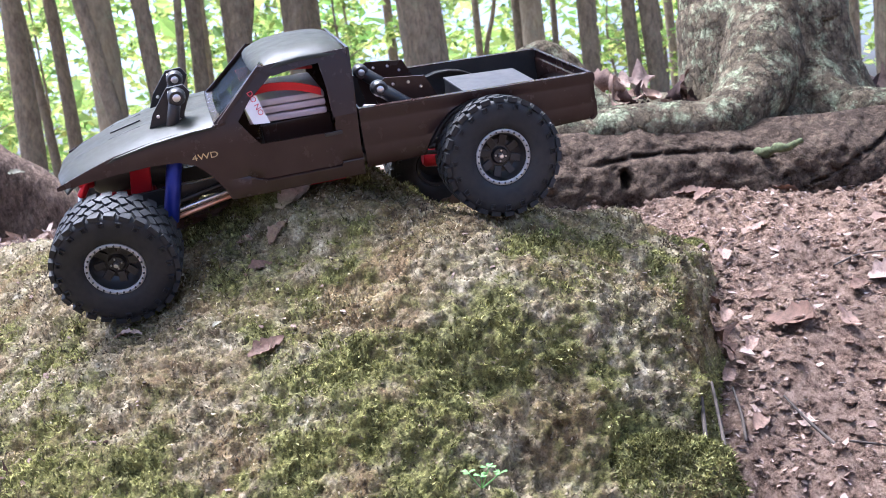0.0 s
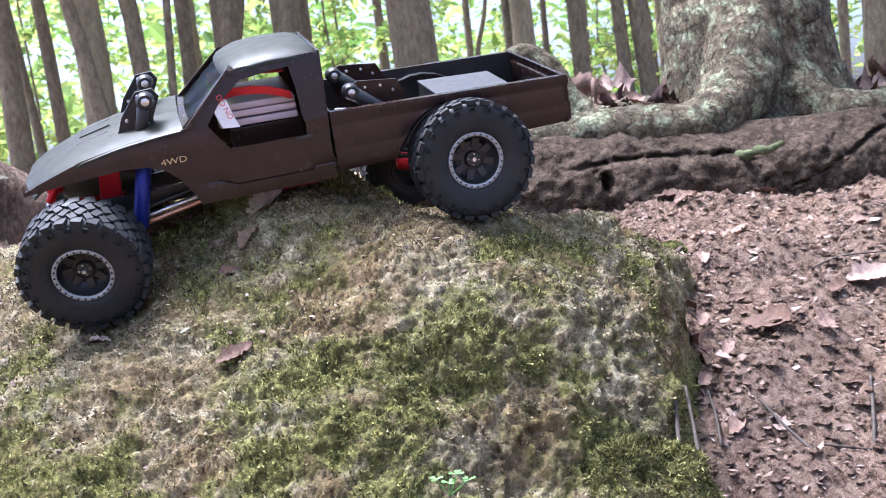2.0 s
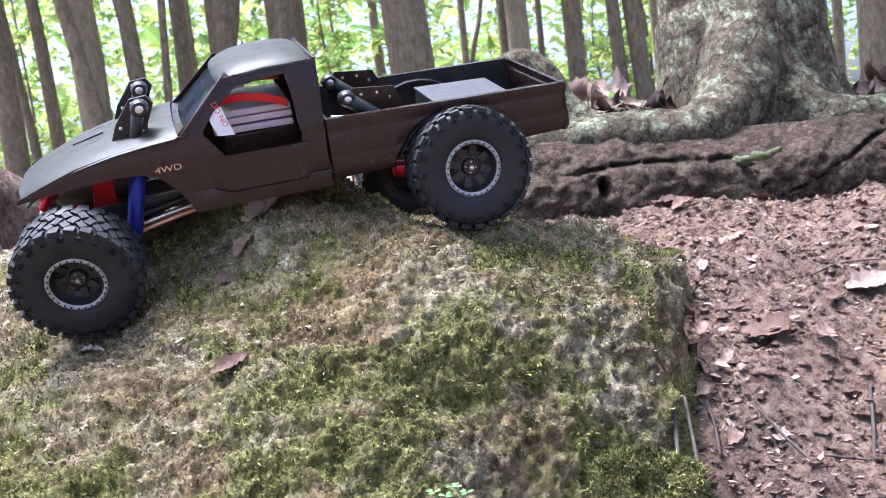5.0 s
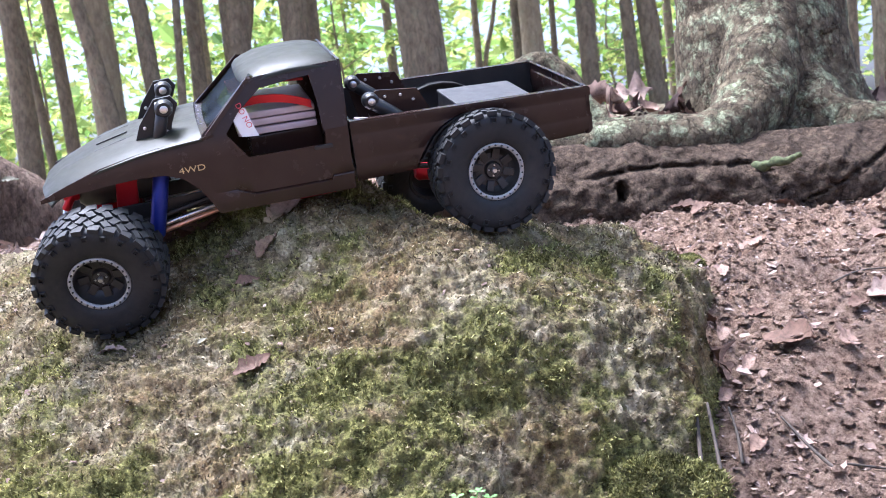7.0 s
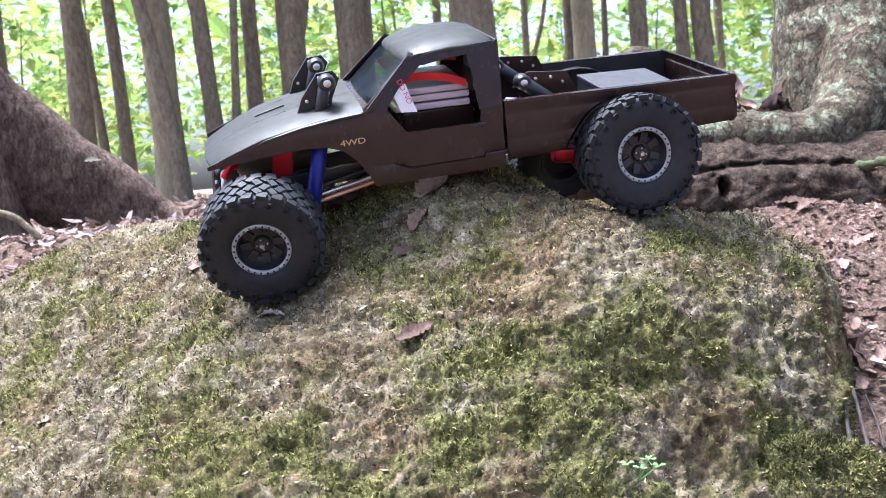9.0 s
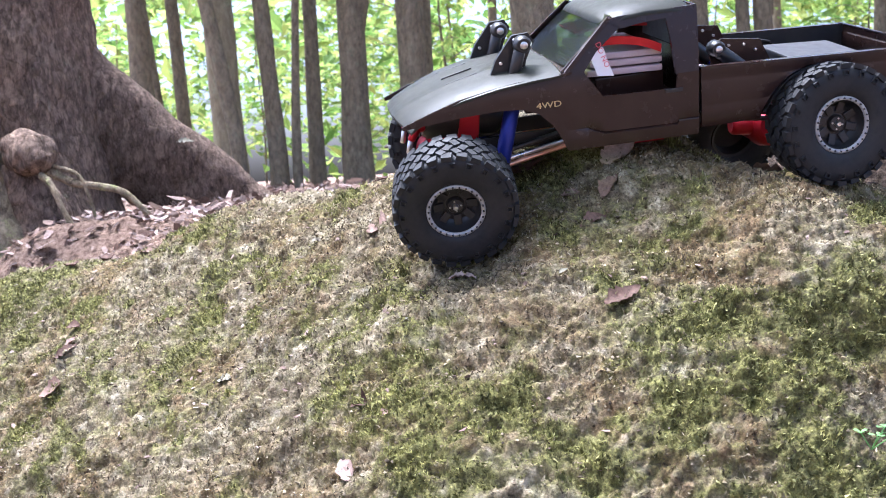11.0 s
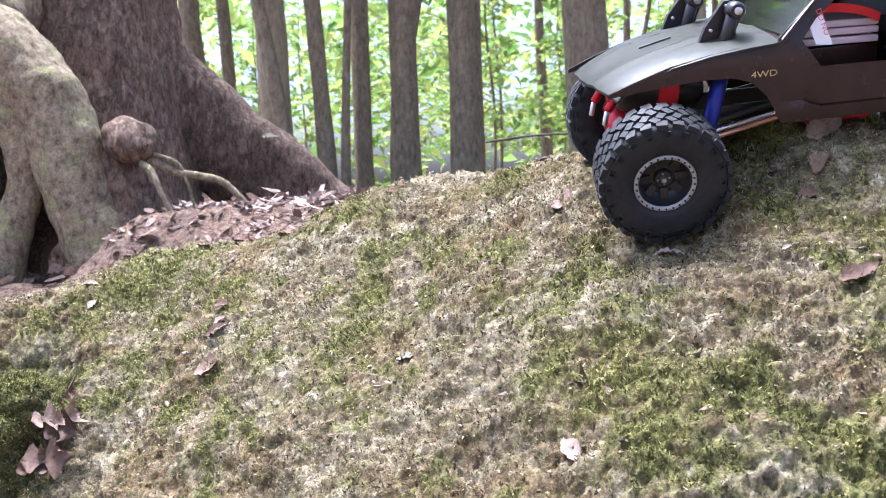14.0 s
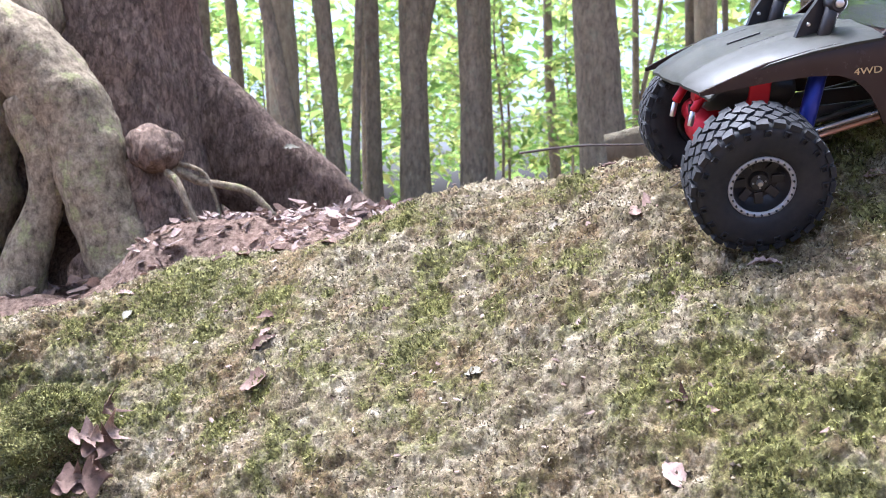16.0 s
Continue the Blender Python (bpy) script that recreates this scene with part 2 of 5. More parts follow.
def make_bark(name, dark, light, lichen, amount, scale=1.0, crack=1.0, tallness=0.38):
    """Bark in plates with thin cracks between them, and lichen blotches."""
    m, nt, b = material(name, 0.95, 0, 0.1)
    v = coords(nt)
    tall = coords(nt, (1, 1, tallness))
    base = ramp(nt, grain(nt, tall, 60 * scale, 12, 0.8), [(0.36, dark), (0.64, light)])
    spots = ramp(nt, grain(nt, v, 22 * scale, 12, 0.78), [(0.55 - 0.10 * amount, (0, 0, 0)), (0.63 - 0.08 * amount, (0.85, 0.85, 0.85))])
    lic = ramp(nt, grain(nt, v, 160 * scale, 9, 0.75), [(0.38, tuple(c * 0.40 for c in lichen)), (0.62, lichen)])
    col = mixed(nt, spots, base, lic)
    cells = []
    for sc, am in ((34 * scale, 0.06 / scale), (85 * scale, 0.03 / scale)):
        vo = nt.nodes.new("ShaderNodeTexVoronoi")
        vo.feature = "DISTANCE_TO_EDGE"
        vo.inputs["Scale"].default_value = sc
        nt.links.new(warped(nt, tall, sc * 0.8, am), vo.inputs["Vector"])
        cells.append(vo.outputs["Distance"])
        tone = nt.nodes.new("ShaderNodeTexVoronoi")
        tone.inputs["Scale"].default_value = sc
        nt.links.new(vo.inputs["Vector"].links[0].from_socket, tone.inputs["Vector"])
        split = nt.nodes.new("ShaderNodeSeparateColor")
        nt.links.new(tone.outputs["Color"], split.inputs["Color"])
        col = mixed(nt, 0.8 * min(1.0, crack), col, mixed(nt, 1.0, col, ramp(nt, split.outputs[0], [(0.0, (0.66, 0.64, 0.62)), (1.0, (1.30, 1.28, 1.22))]), "MULTIPLY"))
    for dist, wide, k in ((cells[0], 0.06, 0.7), (cells[1], 0.08, 0.4)):
        line = ramp(nt, dist, [(0.0, (0.32, 0.29, 0.26)), (wide, (1, 1, 1))])
        col = mixed(nt, k * crack, col, mixed(nt, 1.0, col, line, "MULTIPLY"))
    paint(nt, b, col)
    n1 = relief(nt, b, ramp(nt, cells[0], [(0.0, (0, 0, 0)), (0.12, (1, 1, 1))]), 0.7 * crack, 0.006 / scale)
    n2 = relief(nt, b, ramp(nt, cells[1], [(0.0, (0, 0, 0)), (0.15, (1, 1, 1))]), 0.5 * crack, 0.003 / scale, n1)
    relief(nt, b, grain(nt, tall, 120 * scale, 12, 0.8), 1.0, 0.006 / scale, n2)
    return m


def make_leaf(name, stops, through=0.25, island=False, patch=0):
    """A leaf that lets some light through, its tone changing from leaf to leaf."""
    m, nt, b = material(name, 0.75, 0, 0.25)
    v = coords(nt)
    tone = ramp(nt, by_random(nt, island), stops)
    blot = ramp(nt, grain(nt, v, 6 if not island else 90, 9, 0.75), [(0.36, (0.45, 0.42, 0.40)), (0.5, (0.95, 0.93, 0.9)), (0.66, (1.25, 1.2, 1.15))])
    col = mixed(nt, 1.0, tone, blot, "MULTIPLY")
    if patch:
        col = mixed(nt, 1.0, col, ramp(nt, grain(nt, v, patch, 7, 0.7), [(0.36, (0.42, 0.39, 0.36)), (0.5, (1.0, 1.0, 1.0)), (0.62, (1.6, 1.58, 1.5))]), "MULTIPLY")
    paint(nt, b, col)
    tr = nt.nodes.new("ShaderNodeBsdfTranslucent")
    nt.links.new(col, tr.inputs["Color"])
    mx = nt.nodes.new("ShaderNodeMixShader")
    mx.inputs[0].default_value = through
    out = nt.nodes["Material Output"]
    nt.links.new(b.outputs[0], mx.inputs[1])
    nt.links.new(tr.outputs[0], mx.inputs[2])
    nt.links.new(mx.outputs[0], out.inputs["Surface"])
    return m


ROCK, SOIL = make_rock(), make_dirt()
BARK_LICHEN = make_bark("lichen_bark", (0.046, 0.036, 0.026), (0.21, 0.172, 0.120), (0.46, 0.51, 0.34), 0.45, 1.7, 0.95, 0.8)
BARK_BROWN = make_bark("brown_bark", (0.062, 0.043, 0.033), (0.30, 0.215, 0.165), (0.32, 0.29, 0.21), -0.4, 1.6, 0.75, 0.45)
BARK_ROOT = make_bark("mossy_root_bark", (0.085, 0.062, 0.040), (0.46, 0.37, 0.25), (0.44, 0.43, 0.20), 0.3, 1.5, 0.3, 0.8)
BARK_FAR = make_bark("grey_bark", (0.10, 0.082, 0.060), (0.26, 0.22, 0.155), (0.26, 0.26, 0.18), 0.0, 0.6, 0.35)
BARK_PALE = make_bark("pale_bark", (0.20, 0.165, 0.11), (0.36, 0.31, 0.21), (0.36, 0.36, 0.24), 0.1, 0.3, 0.3)
EARTH = make_bark("root_earth", (0.016, 0.011, 0.008), (0.135, 0.098, 0.072), (0.17, 0.14, 0.10), -0.2, 2.6, 0.7, 1.0)
DRY = make_leaf("dry_leaf", [(0.0, (0.10, 0.058, 0.042)), (0.35, (0.22, 0.140, 0.105)), (0.7, (0.34, 0.235, 0.185)), (1.0, (0.42, 0.31, 0.26))])
DRY_BITS = make_leaf("dry_leaf_bits", [(0.0, (0.07, 0.045, 0.036)), (0.4, (0.19, 0.13, 0.105)), (0.75, (0.30, 0.22, 0.185)), (1.0, (0.42, 0.34, 0.31))], 0.15, True)
GREEN = make_leaf("green_leaf", [(0.0, (0.10, 0.19, 0.04)), (0.5, (0.22, 0.33, 0.08)), (1.0, (0.42, 0.47, 0.13))], 0.6, True)
CLOVER = make_leaf("clover_leaf", [(0.0, (0.20, 0.40, 0.13)), (1.0, (0.27, 0.47, 0.17))], 0.35)
GRIT = make_leaf("stone_grain", [(0.0, (0.045, 0.032, 0.020)), (0.45, (0.17, 0.132, 0.082)), (1.0, (0.33, 0.27, 0.175))], 0.0, True)
DRY_MOSS = make_leaf("dry_moss", [(0.0, (0.045, 0.033, 0.018)), (0.35, (0.115, 0.092, 0.055)), (0.75, (0.215, 0.178, 0.110)), (1.0, (0.42, 0.362, 0.245))], 0.2, True, 26)
STUB_MOSS = plain("stub_moss", (0.085, 0.095, 0.04), 0.95, 0, 0.5, 300, 0.8)
MOSS = make_leaf("moss_tuft", [(0.0, (0.045, 0.045, 0.012)), (0.45, (0.120, 0.120, 0.038)), (0.85, (0.275, 0.270, 0.10)), (1.0, (0.48, 0.46, 0.20))], 0.35, True, 34)
WHITE_LEAF = plain("bleached_leaf", (0.20, 0.18, 0.125), 0.8)
DARK_LEAF = make_leaf("dark_dead_leaf", [(0.0, (0.030, 0.018, 0.017)), (0.5, (0.075, 0.045, 0.040)), (1.0, (0.15, 0.095, 0.085))])
STICK = plain("dry_stick", (0.060, 0.045, 0.035), 0.85, 0, 0.35, 90, 0.5)


# ---- builders ----
def link(name, verts, faces, mat, parent=None, label="", smooth=True):
    me = bpy.data.meshes.new(name)
    me.from_pydata([tuple(map(float, v)) for v in verts], [], [tuple(map(int, f)) for f in faces])
    me.update()
    if smooth:
        me.polygons.foreach_set("use_smooth", [True] * len(me.polygons))
    for mm in (mat if isinstance(mat, (list, tuple)) else [mat]):
        me.materials.append(mm)
    ob = new(name, me)
    if parent is not None:
        ob.parent = parent
    if label:
        tagged(ob, label)
    return ob


def part(name, bm, mat, parent=None, label="", smooth=False):
    """Links a bmesh as one mesh object under a thing or a part."""
    me = bpy.data.meshes.new(name)
    bmesh.ops.recalc_face_normals(bm, faces=bm.faces)
    bm.to_mesh(me)
    bm.free()
    if smooth:
        me.polygons.foreach_set("use_smooth", [True] * len(me.polygons))
    me.materials.append(mat)
    ob = new(name, me)
    if parent is not None:
        ob.parent = parent
    if label:
        tagged(ob, label)
    return ob


def sheet(xs, ys, height):
    """A grid over xs and ys with heights from a function: vertices and faces."""
    gx, gy = np.meshgrid(xs, ys)
    gz = height(gx, gy)
    verts = np.stack([gx.ravel(), gy.ravel(), gz.ravel()], 1)
    nx, ny = len(xs), len(ys)
    idx = np.arange(nx * ny).reshape(ny, nx)
    faces = np.stack([idx[:-1, :-1].ravel(), idx[:-1, 1:].ravel(), idx[1:, 1:].ravel(), idx[1:, :-1].ravel()], 1)
    return verts, faces


def spline(points, n):
    """A smooth line of n points through the given ones (Catmull-Rom)."""
    p = np.array(points, float)
    p = np.vstack([2 * p[0] - p[1], p, 2 * p[-1] - p[-2]])
    out = []
    for u in np.linspace(0, len(p) - 3 - 1e-6, n):
        k, f = int(u), u - int(u)
        a, b, c, d = p[k:k + 4]
        out.append(0.5 * (2 * b + (c - a) * f + (2 * a - 5 * b + 4 * c - d) * f * f + (3 * b - a - 3 * c + d) * f ** 3))
    return np.array(out)


def tube(points, radii, n=40, sides=20, lump=0.0, freq=8.0, seed=0, squash=1.0, flutes=0.0):
    """A tapered limb along a line, with lumps: vertices and faces. squash widens it downwards, as a root bank."""
    line = spline(points, n)
    rad = np.interp(np.linspace(0, 1, n), np.linspace(0, 1, len(radii)), radii)
    tang = np.gradient(line, axis=0)
    tang /= np.linalg.norm(tang, axis=1)[:, None] + 1e-12
    up = np.array([0.13, -0.9, 0.2]) if abs(tang[n // 2][2]) > 0.7 else np.array([0.0, 0.0, 1.0])
    verts = []
    for k in range(n):
        s = np.cross(tang[k], up)
        s /= np.linalg.norm(s)
        u = np.cross(s, tang[k])
        ang = np.linspace(0, 2 * math.pi, sides, endpoint=False)
        ring = np.outer(np.cos(ang), s) + np.outer(np.sin(ang), u) * np.where(np.sin(ang) < 0, squash, 1.0)[:, None]
        base = line[k] + ring * rad[k]
        r = 1 + lump * fbm(base[:, 0] * freq, base[:, 1] * freq, base[:, 2] * freq, 4, seed) + flutes * np.cos(5 * ang + seed)
        verts.append(line[k] + ring * (rad[k] * r)[:, None])
    verts = np.vstack(verts + [line[:1], line[-1:]])
    faces = [(k * sides + a, k * sides + (a + 1) % sides, (k + 1) * sides + (a + 1) % sides, (k + 1) * sides + a) for k in range(n - 1) for a in range(sides)]
    e0, e1 = n * sides, n * sides + 1
    faces += [(e0, (a + 1) % sides, a) for a in range(sides)] + [(e1, (n - 1) * sides + a, (n - 1) * sides + (a + 1) % sides) for a in range(sides)]
    return verts, faces


def thing(name, label, category, group="", at=(0, 0, 0)):
    ob = new(name)
    ob.location = at
    return tagged(ob, label, category, group)


# ---- the ground and the boulder ----
far = np.concatenate([[-400, -150, -60, -30], np.arange(-16, -3, 1.0), np.arange(-3, -1.0, 0.1)])
xs = np.concatenate([far, np.arange(-1.0, 0.1, 0.012), np.arange(0.1, 0.62, 0.004), np.arange(0.62, 1.0, 0.015), -far[::-1]])
ys = np.concatenate([[-40, -15, -6, -3, -1.5, -0.6], np.arange(-0.2, 0.44, 0.012), np.arange(0.44, 1.3, 0.0045), np.arange(1.3, 1.7, 0.012), np.arange(1.7, 4, 0.08), np.arange(4, 16, 1.0), [20, 30, 50, 80, 150, 400]])
v, f = sheet(xs, ys, lambda x, y: ground_z(x, y) - 0.15 * step(0.10, 0.02, np.maximum(np.abs(x + 0.4) - 0.35, np.abs(y - 0.62) - 0.25)))
tagged(link("ground", v, f, SOIL), "reddish brown forest soil strewn with crumbs and dead leaves", "ground", kind="structure")

bx = np.concatenate([np.arange(-1.3, -0.76, 0.004), np.arange(-0.76, 0.10, 0.0015), np.arange(0.10, 0.26, 0.0012), np.arange(0.26, 0.33, 0.01)])
by = np.concatenate([np.arange(0.0, 0.40, 0.01), np.arange(0.40, 0.84, 0.0014), np.arange(0.84, 0.94, 0.0025), np.arange(0.94, 1.5, 0.005)])
v, f = sheet(bx, by, boulder_z)
# push the roughness out along the slope's normal
gx, gy = np.meshgrid(bx, by)
zz = v[:, 2].reshape(gx.shape)
dzy, dzx = np.gradient(zz, by, bx)
nrm = np.stack([-dzx.ravel(), -dzy.ravel(), np.ones(zz.size)], 1)
nrm /= np.linalg.norm(nrm, axis=1)[:, None]
v = v + nrm * boulder_rough(v[:, 0], v[:, 1], v[:, 2])[:, None]
BV, BN = v, nrm
rock = link("boulder", v, f, ROCK)
MOSSY = moss_amount(v[:, 0], v[:, 1], v[:, 2])
att = rock.data.attributes.new("moss", "FLOAT", "POINT")
att.data.foreach_set("value", (0.5 + 0.35 * MOSSY).astype(np.float32))
tagged(rock, "large pitted limestone boulder, mossy and damp, in the forest soil", "boulder")


# ---- the lichen-covered tree and its roots ----
def grow(name, base, height, r0, r1, lean=(0, 0), bend=0.0, flare=1.6, seed=0, sides=24, n=40, lump=0.10, freq=5.0):
    """A trunk from base upwards: vertices and faces."""
    x, y, z = base
    pts = [(x, y, z - 0.15), (x + 0.02 * lean[0], y + 0.02 * lean[1], z + 0.05 * height)]
    for k in range(1, 7):
        u = k / 6
        pts.append((x + lean[0] * u * height + bend * math.sin(3.1 * u + seed), y + lean[1] * u * height, z + 0.05 * height + u * 0.95 * height))
    radii = [r0 * flare, r0 * (1 + 0.25 * (flare - 1))] + [r0 + (r1 - r0) * k / 6 for k in range(1, 7)]
    return tube(pts, radii, n, sides, lump, freq, seed)


oak = thing("tree", "thick tree with grey-green lichen on cracked bark and spreading roots", "tree", at=(0, 0, 0))
link("trunk", *tube([(0.375, 1.295, 0.28), (0.376, 1.296, 0.37), (0.376, 1.298, 0.43), (0.373, 1.302, 0.50), (0.371, 1.306, 0.56), (0.376, 1.312, 0.64), (0.385, 1.33, 1.4), (0.37, 1.36, 3.0), (0.32, 1.4, 6.0)],
                    [0.20, 0.158, 0.128, 0.106, 0.101, 0.099, 0.095, 0.085, 0.06], 110, 60, 0.06, 9, 3, flutes=0.025), BARK_LICHEN, oak)
root = tube([(0.365, 1.255, 0.60), (0.352, 1.222, 0.535), (0.328, 1.185, 0.485), (0.290, 1.155, 0.458), (0.258, 1.146, 0.453), (0.227, 1.145, 0.456), (0.17, 1.152, 0.460), (0.10, 1.158, 0.457), (0.04, 1.16, 0.450), (-0.02, 1.165, 0.435), (-0.10, 1.18, 0.40)],
            [0.045, 0.045, 0.040, 0.031, 0.026, 0.024, 0.023, 0.020, 0.018, 0.014, 0.010], 110, 30, 0.14, 20, 11)
link("surface_root", *root, BARK_LICHEN, oak, "pale lichen-crusted root ridge")
root = tube([(0.385, 1.25, 0.50), (0.41, 1.20, 0.456), (0.455, 1.172, 0.447), (0.53, 1.18, 0.445), (0.66, 1.22, 0.41)], [0.05, 0.034, 0.021, 0.019, 0.014], 60, 24, 0.14, 20, 13)
link("surface_root", *root, BARK_LICHEN, oak)
root = tube([(0.18, 1.19, 0.455), (0.160, 1.205, 0.475), (0.140, 1.21, 0.503), (0.122, 1.212, 0.535), (0.103, 1.212, 0.550), (0.078, 1.21, 0.549), (0.045, 1.208, 0.545), (0.01, 1.207, 0.542), (-0.022, 1.205, 0.538)],
            [0.030, 0.023, 0.020, 0.020, 0.017, 0.0115, 0.010, 0.0095, 0.008], 80, 24, 0.18, 26, 17)
link("arched_root", *root, BARK_LICHEN, oak, "mossy root arching up with a snapped branch")
stub = tube([(0.300, 1.095, 0.416), (0.310, 1.065, 0.421), (0.322, 1.056, 0.422), (0.335, 1.052, 0.427)], [0.0052, 0.0040, 0.0034, 0.0022], 30, 14, 0.5, 130, 19)
link("root_stub", *stub, STUB_MOSS, oak, "short stub covered in bright green moss")


# the earth bank that the roots hold
def bank_face(u, h):
    """Front of the bank: u along x, h from 0 at its foot to 1 at its top."""
    y = 1.085 + 0.05 * step(0.05, -0.15, u) + 0.05 * step(0.36, 0.6, u) - 0.018 * np.sin(h * math.pi) + 0.05 * h * h
    foot = ground_z(u, y) - 0.02
    top = np.interp(u, [-0.25, -0.10, 0.0, 0.10, 0.25, 0.38, 0.5, 0.75], [0.37, 0.405, 0.445, 0.462, 0.456, 0.450, 0.452, 0.43])
    z = foot + (top - foot) * h
    rough = 0.008 * fbm(u * 26, z * 26, 0, 4, 61, 0.6) + 0.004 * fbm(u * 110, z * 110, 0, 3, 67, 0.6)
    crack = np.abs(z - (0.424 + 0.010 * fbm(u * 18, 0, 0, 3, 71) - 0.045 * step(0.31, 0.33, u) + 0.38 * np.clip(u - 0.33, 0, 0.3)))
    split = 0.014 * step(0.0022 + 0.0014 * vnoise(u * 60, 0, 0, 73), 0.0, crack) * step(0.11, 0.17, u)
    hole = 0.03 * step(1.0, 0.5, np.hypot((u - 0.166) / 0.0055, (z - 0.408) / 0.013))
    return u, y + rough + split + hole, z


uu, hh = np.meshgrid(np.arange(-0.25, 0.75, 0.0035), np.linspace(0, 1, 40))
bxv, byv, bzv = bank_face(uu, hh)
front = np.stack([bxv.ravel(), byv.ravel(), bzv.ravel()], 1)
nx = uu.shape[1]
back = np.stack([bxv[-1], byv[-1] + 0.22, bzv[-1] - 0.05], 1)
v = np.vstack([front, back])
idx = np.vstack([np.arange(front.shape[0]).reshape(40, nx), front.shape[0] + np.arange(nx)[None]])
f = np.stack([idx[:-1, :-1].ravel(), idx[:-1, 1:].ravel(), idx[1:, 1:].ravel(), idx[1:, :-1].ravel()], 1)
tagged(link("earth_bank", v, f, EARTH), "crumbling dark brown earth bank with cracks under the roots", "ground", kind="structure")

# dark rotten stump mass under the arched root
mound = tube([(0.18, 1.25, 0.44), (0.14, 1.25, 0.475), (0.09, 1.255, 0.485), (0.045, 1.255, 0.465), (0.0, 1.26, 0.43), (-0.04, 1.26, 0.38)], [0.035, 0.035, 0.033, 0.03, 0.022, 0.012], 60, 30, 0.22, 24, 23, 1.5)
tagged(link("stump", *mound, EARTH), "dark rotten stump lump packed with earth beneath the root", "stump")
logv = tube([(-0.26, 1.70, 0.495), (-0.16, 1.70, 0.508), (-0.03, 1.71, 0.514), (0.10, 1.72, 0.512), (0.35, 1.75, 0.49)], [0.010, 0.017, 0.021, 0.022, 0.02], 50, 18, 0.12, 16, 29, 3.2)
tagged(link("fallen_log", *logv, BARK_PALE), "pale mossy fallen log lying on the forest floor", "log")

# ---- the brown tree with arching roots ----
fig = thing("tree", "massive brown-barked tree with high arching mossy roots", "tree")
link("trunk", *tube([(-1.16, 1.90, 0.2), (-1.155, 1.895, 0.42), (-1.15, 1.90, 0.55), (-1.145, 1.905, 0.70), (-1.15, 1.91, 0.95), (-1.17, 1.95, 2.2), (-1.2, 2.0, 5.0)],
                    [0.26, 0.19, 0.158, 0.146, 0.140, 0.125, 0.09], 110, 64, 0.07, 8, 33, flutes=0.05), BARK_BROWN, fig)
link("buttress_root", *tube([(-1.11, 1.95, 0.80), (-1.065, 1.955, 0.725), (-1.005, 1.965, 0.64), (-0.935, 1.975, 0.57), (-0.86, 1.985, 0.508), (-0.79, 1.99, 0.455), (-0.72, 2.0, 0.40), (-0.62, 2.0, 0.34)],
                            [0.035, 0.045, 0.050, 0.050, 0.046, 0.040, 0.03, 0.02], 70, 28, 0.10, 14, 37, 3.0), BARK_BROWN, fig)
link("arching_root", *tube([(-1.24, 1.75, 0.74), (-1.16, 1.42, 0.705), (-1.08, 1.36, 0.662), (-1.015, 1.365, 0.620), (-0.965, 1.37, 0.555), (-0.937, 1.37, 0.485), (-0.918, 1.37, 0.42), (-0.897, 1.37, 0.355), (-0.87, 1.37, 0.29)],
                           [0.07, 0.060, 0.058, 0.056, 0.053, 0.052, 0.046, 0.048, 0.06], 150, 56, 0.13, 14, 41), BARK_ROOT, fig, "thick grey-green root arching to the ground")
link("arching_root", *tube([(-1.005, 1.37, 0.56), (-0.985, 1.36, 0.49), (-0.995, 1.355, 0.425), (-1.018, 1.345, 0.36), (-1.05, 1.34, 0.27)], [0.050, 0.034, 0.026, 0.029, 0.04], 70, 24, 0.14, 18, 43), BARK_ROOT, fig)
link("arching_root", *tube([(-1.13, 1.42, 0.65), (-1.13, 1.40, 0.54), (-1.14, 1.39, 0.40), (-1.17, 1.39, 0.2)], [0.08, 0.085, 0.07, 0.07], 50, 24, 0.14, 16, 45), BARK_ROOT, fig)
# Added dark mass: stands in for the shade of the hollow between the roots.
link("root_heart", *tube([(-1.16, 1.50, 0.25), (-1.10, 1.49, 0.40), (-1.02, 1.47, 0.47), (-0.95, 1.45, 0.42), (-0.90, 1.45, 0.30)], [0.07, 0.08, 0.07, 0.06, 0.05], 40, 24, 0.2, 18, 46), EARTH, fig, "dark rotten wood behind the arching roots")
link("root_foot", *tube([(-0.895, 1.395, 0.475), (-0.872, 1.40, 0.435), (-0.845, 1.40, 0.385), (-0.80, 1.40, 0.335)], [0.034, 0.038, 0.046, 0.034], 50, 24, 0.16, 20, 47), BARK_BROWN, fig)
link("root_knot", *tube([(-0.885, 1.385, 0.503), (-0.862, 1.372, 0.500), (-0.838, 1.366, 0.489), (-0.828, 1.364, 0.474), (-0.825, 1.363, 0.464)], [0.008, 0.026, 0.031, 0.025, 0.006], 50, 28, 0.2, 40, 49), BARK_BROWN, fig, "round knobbly root knot")
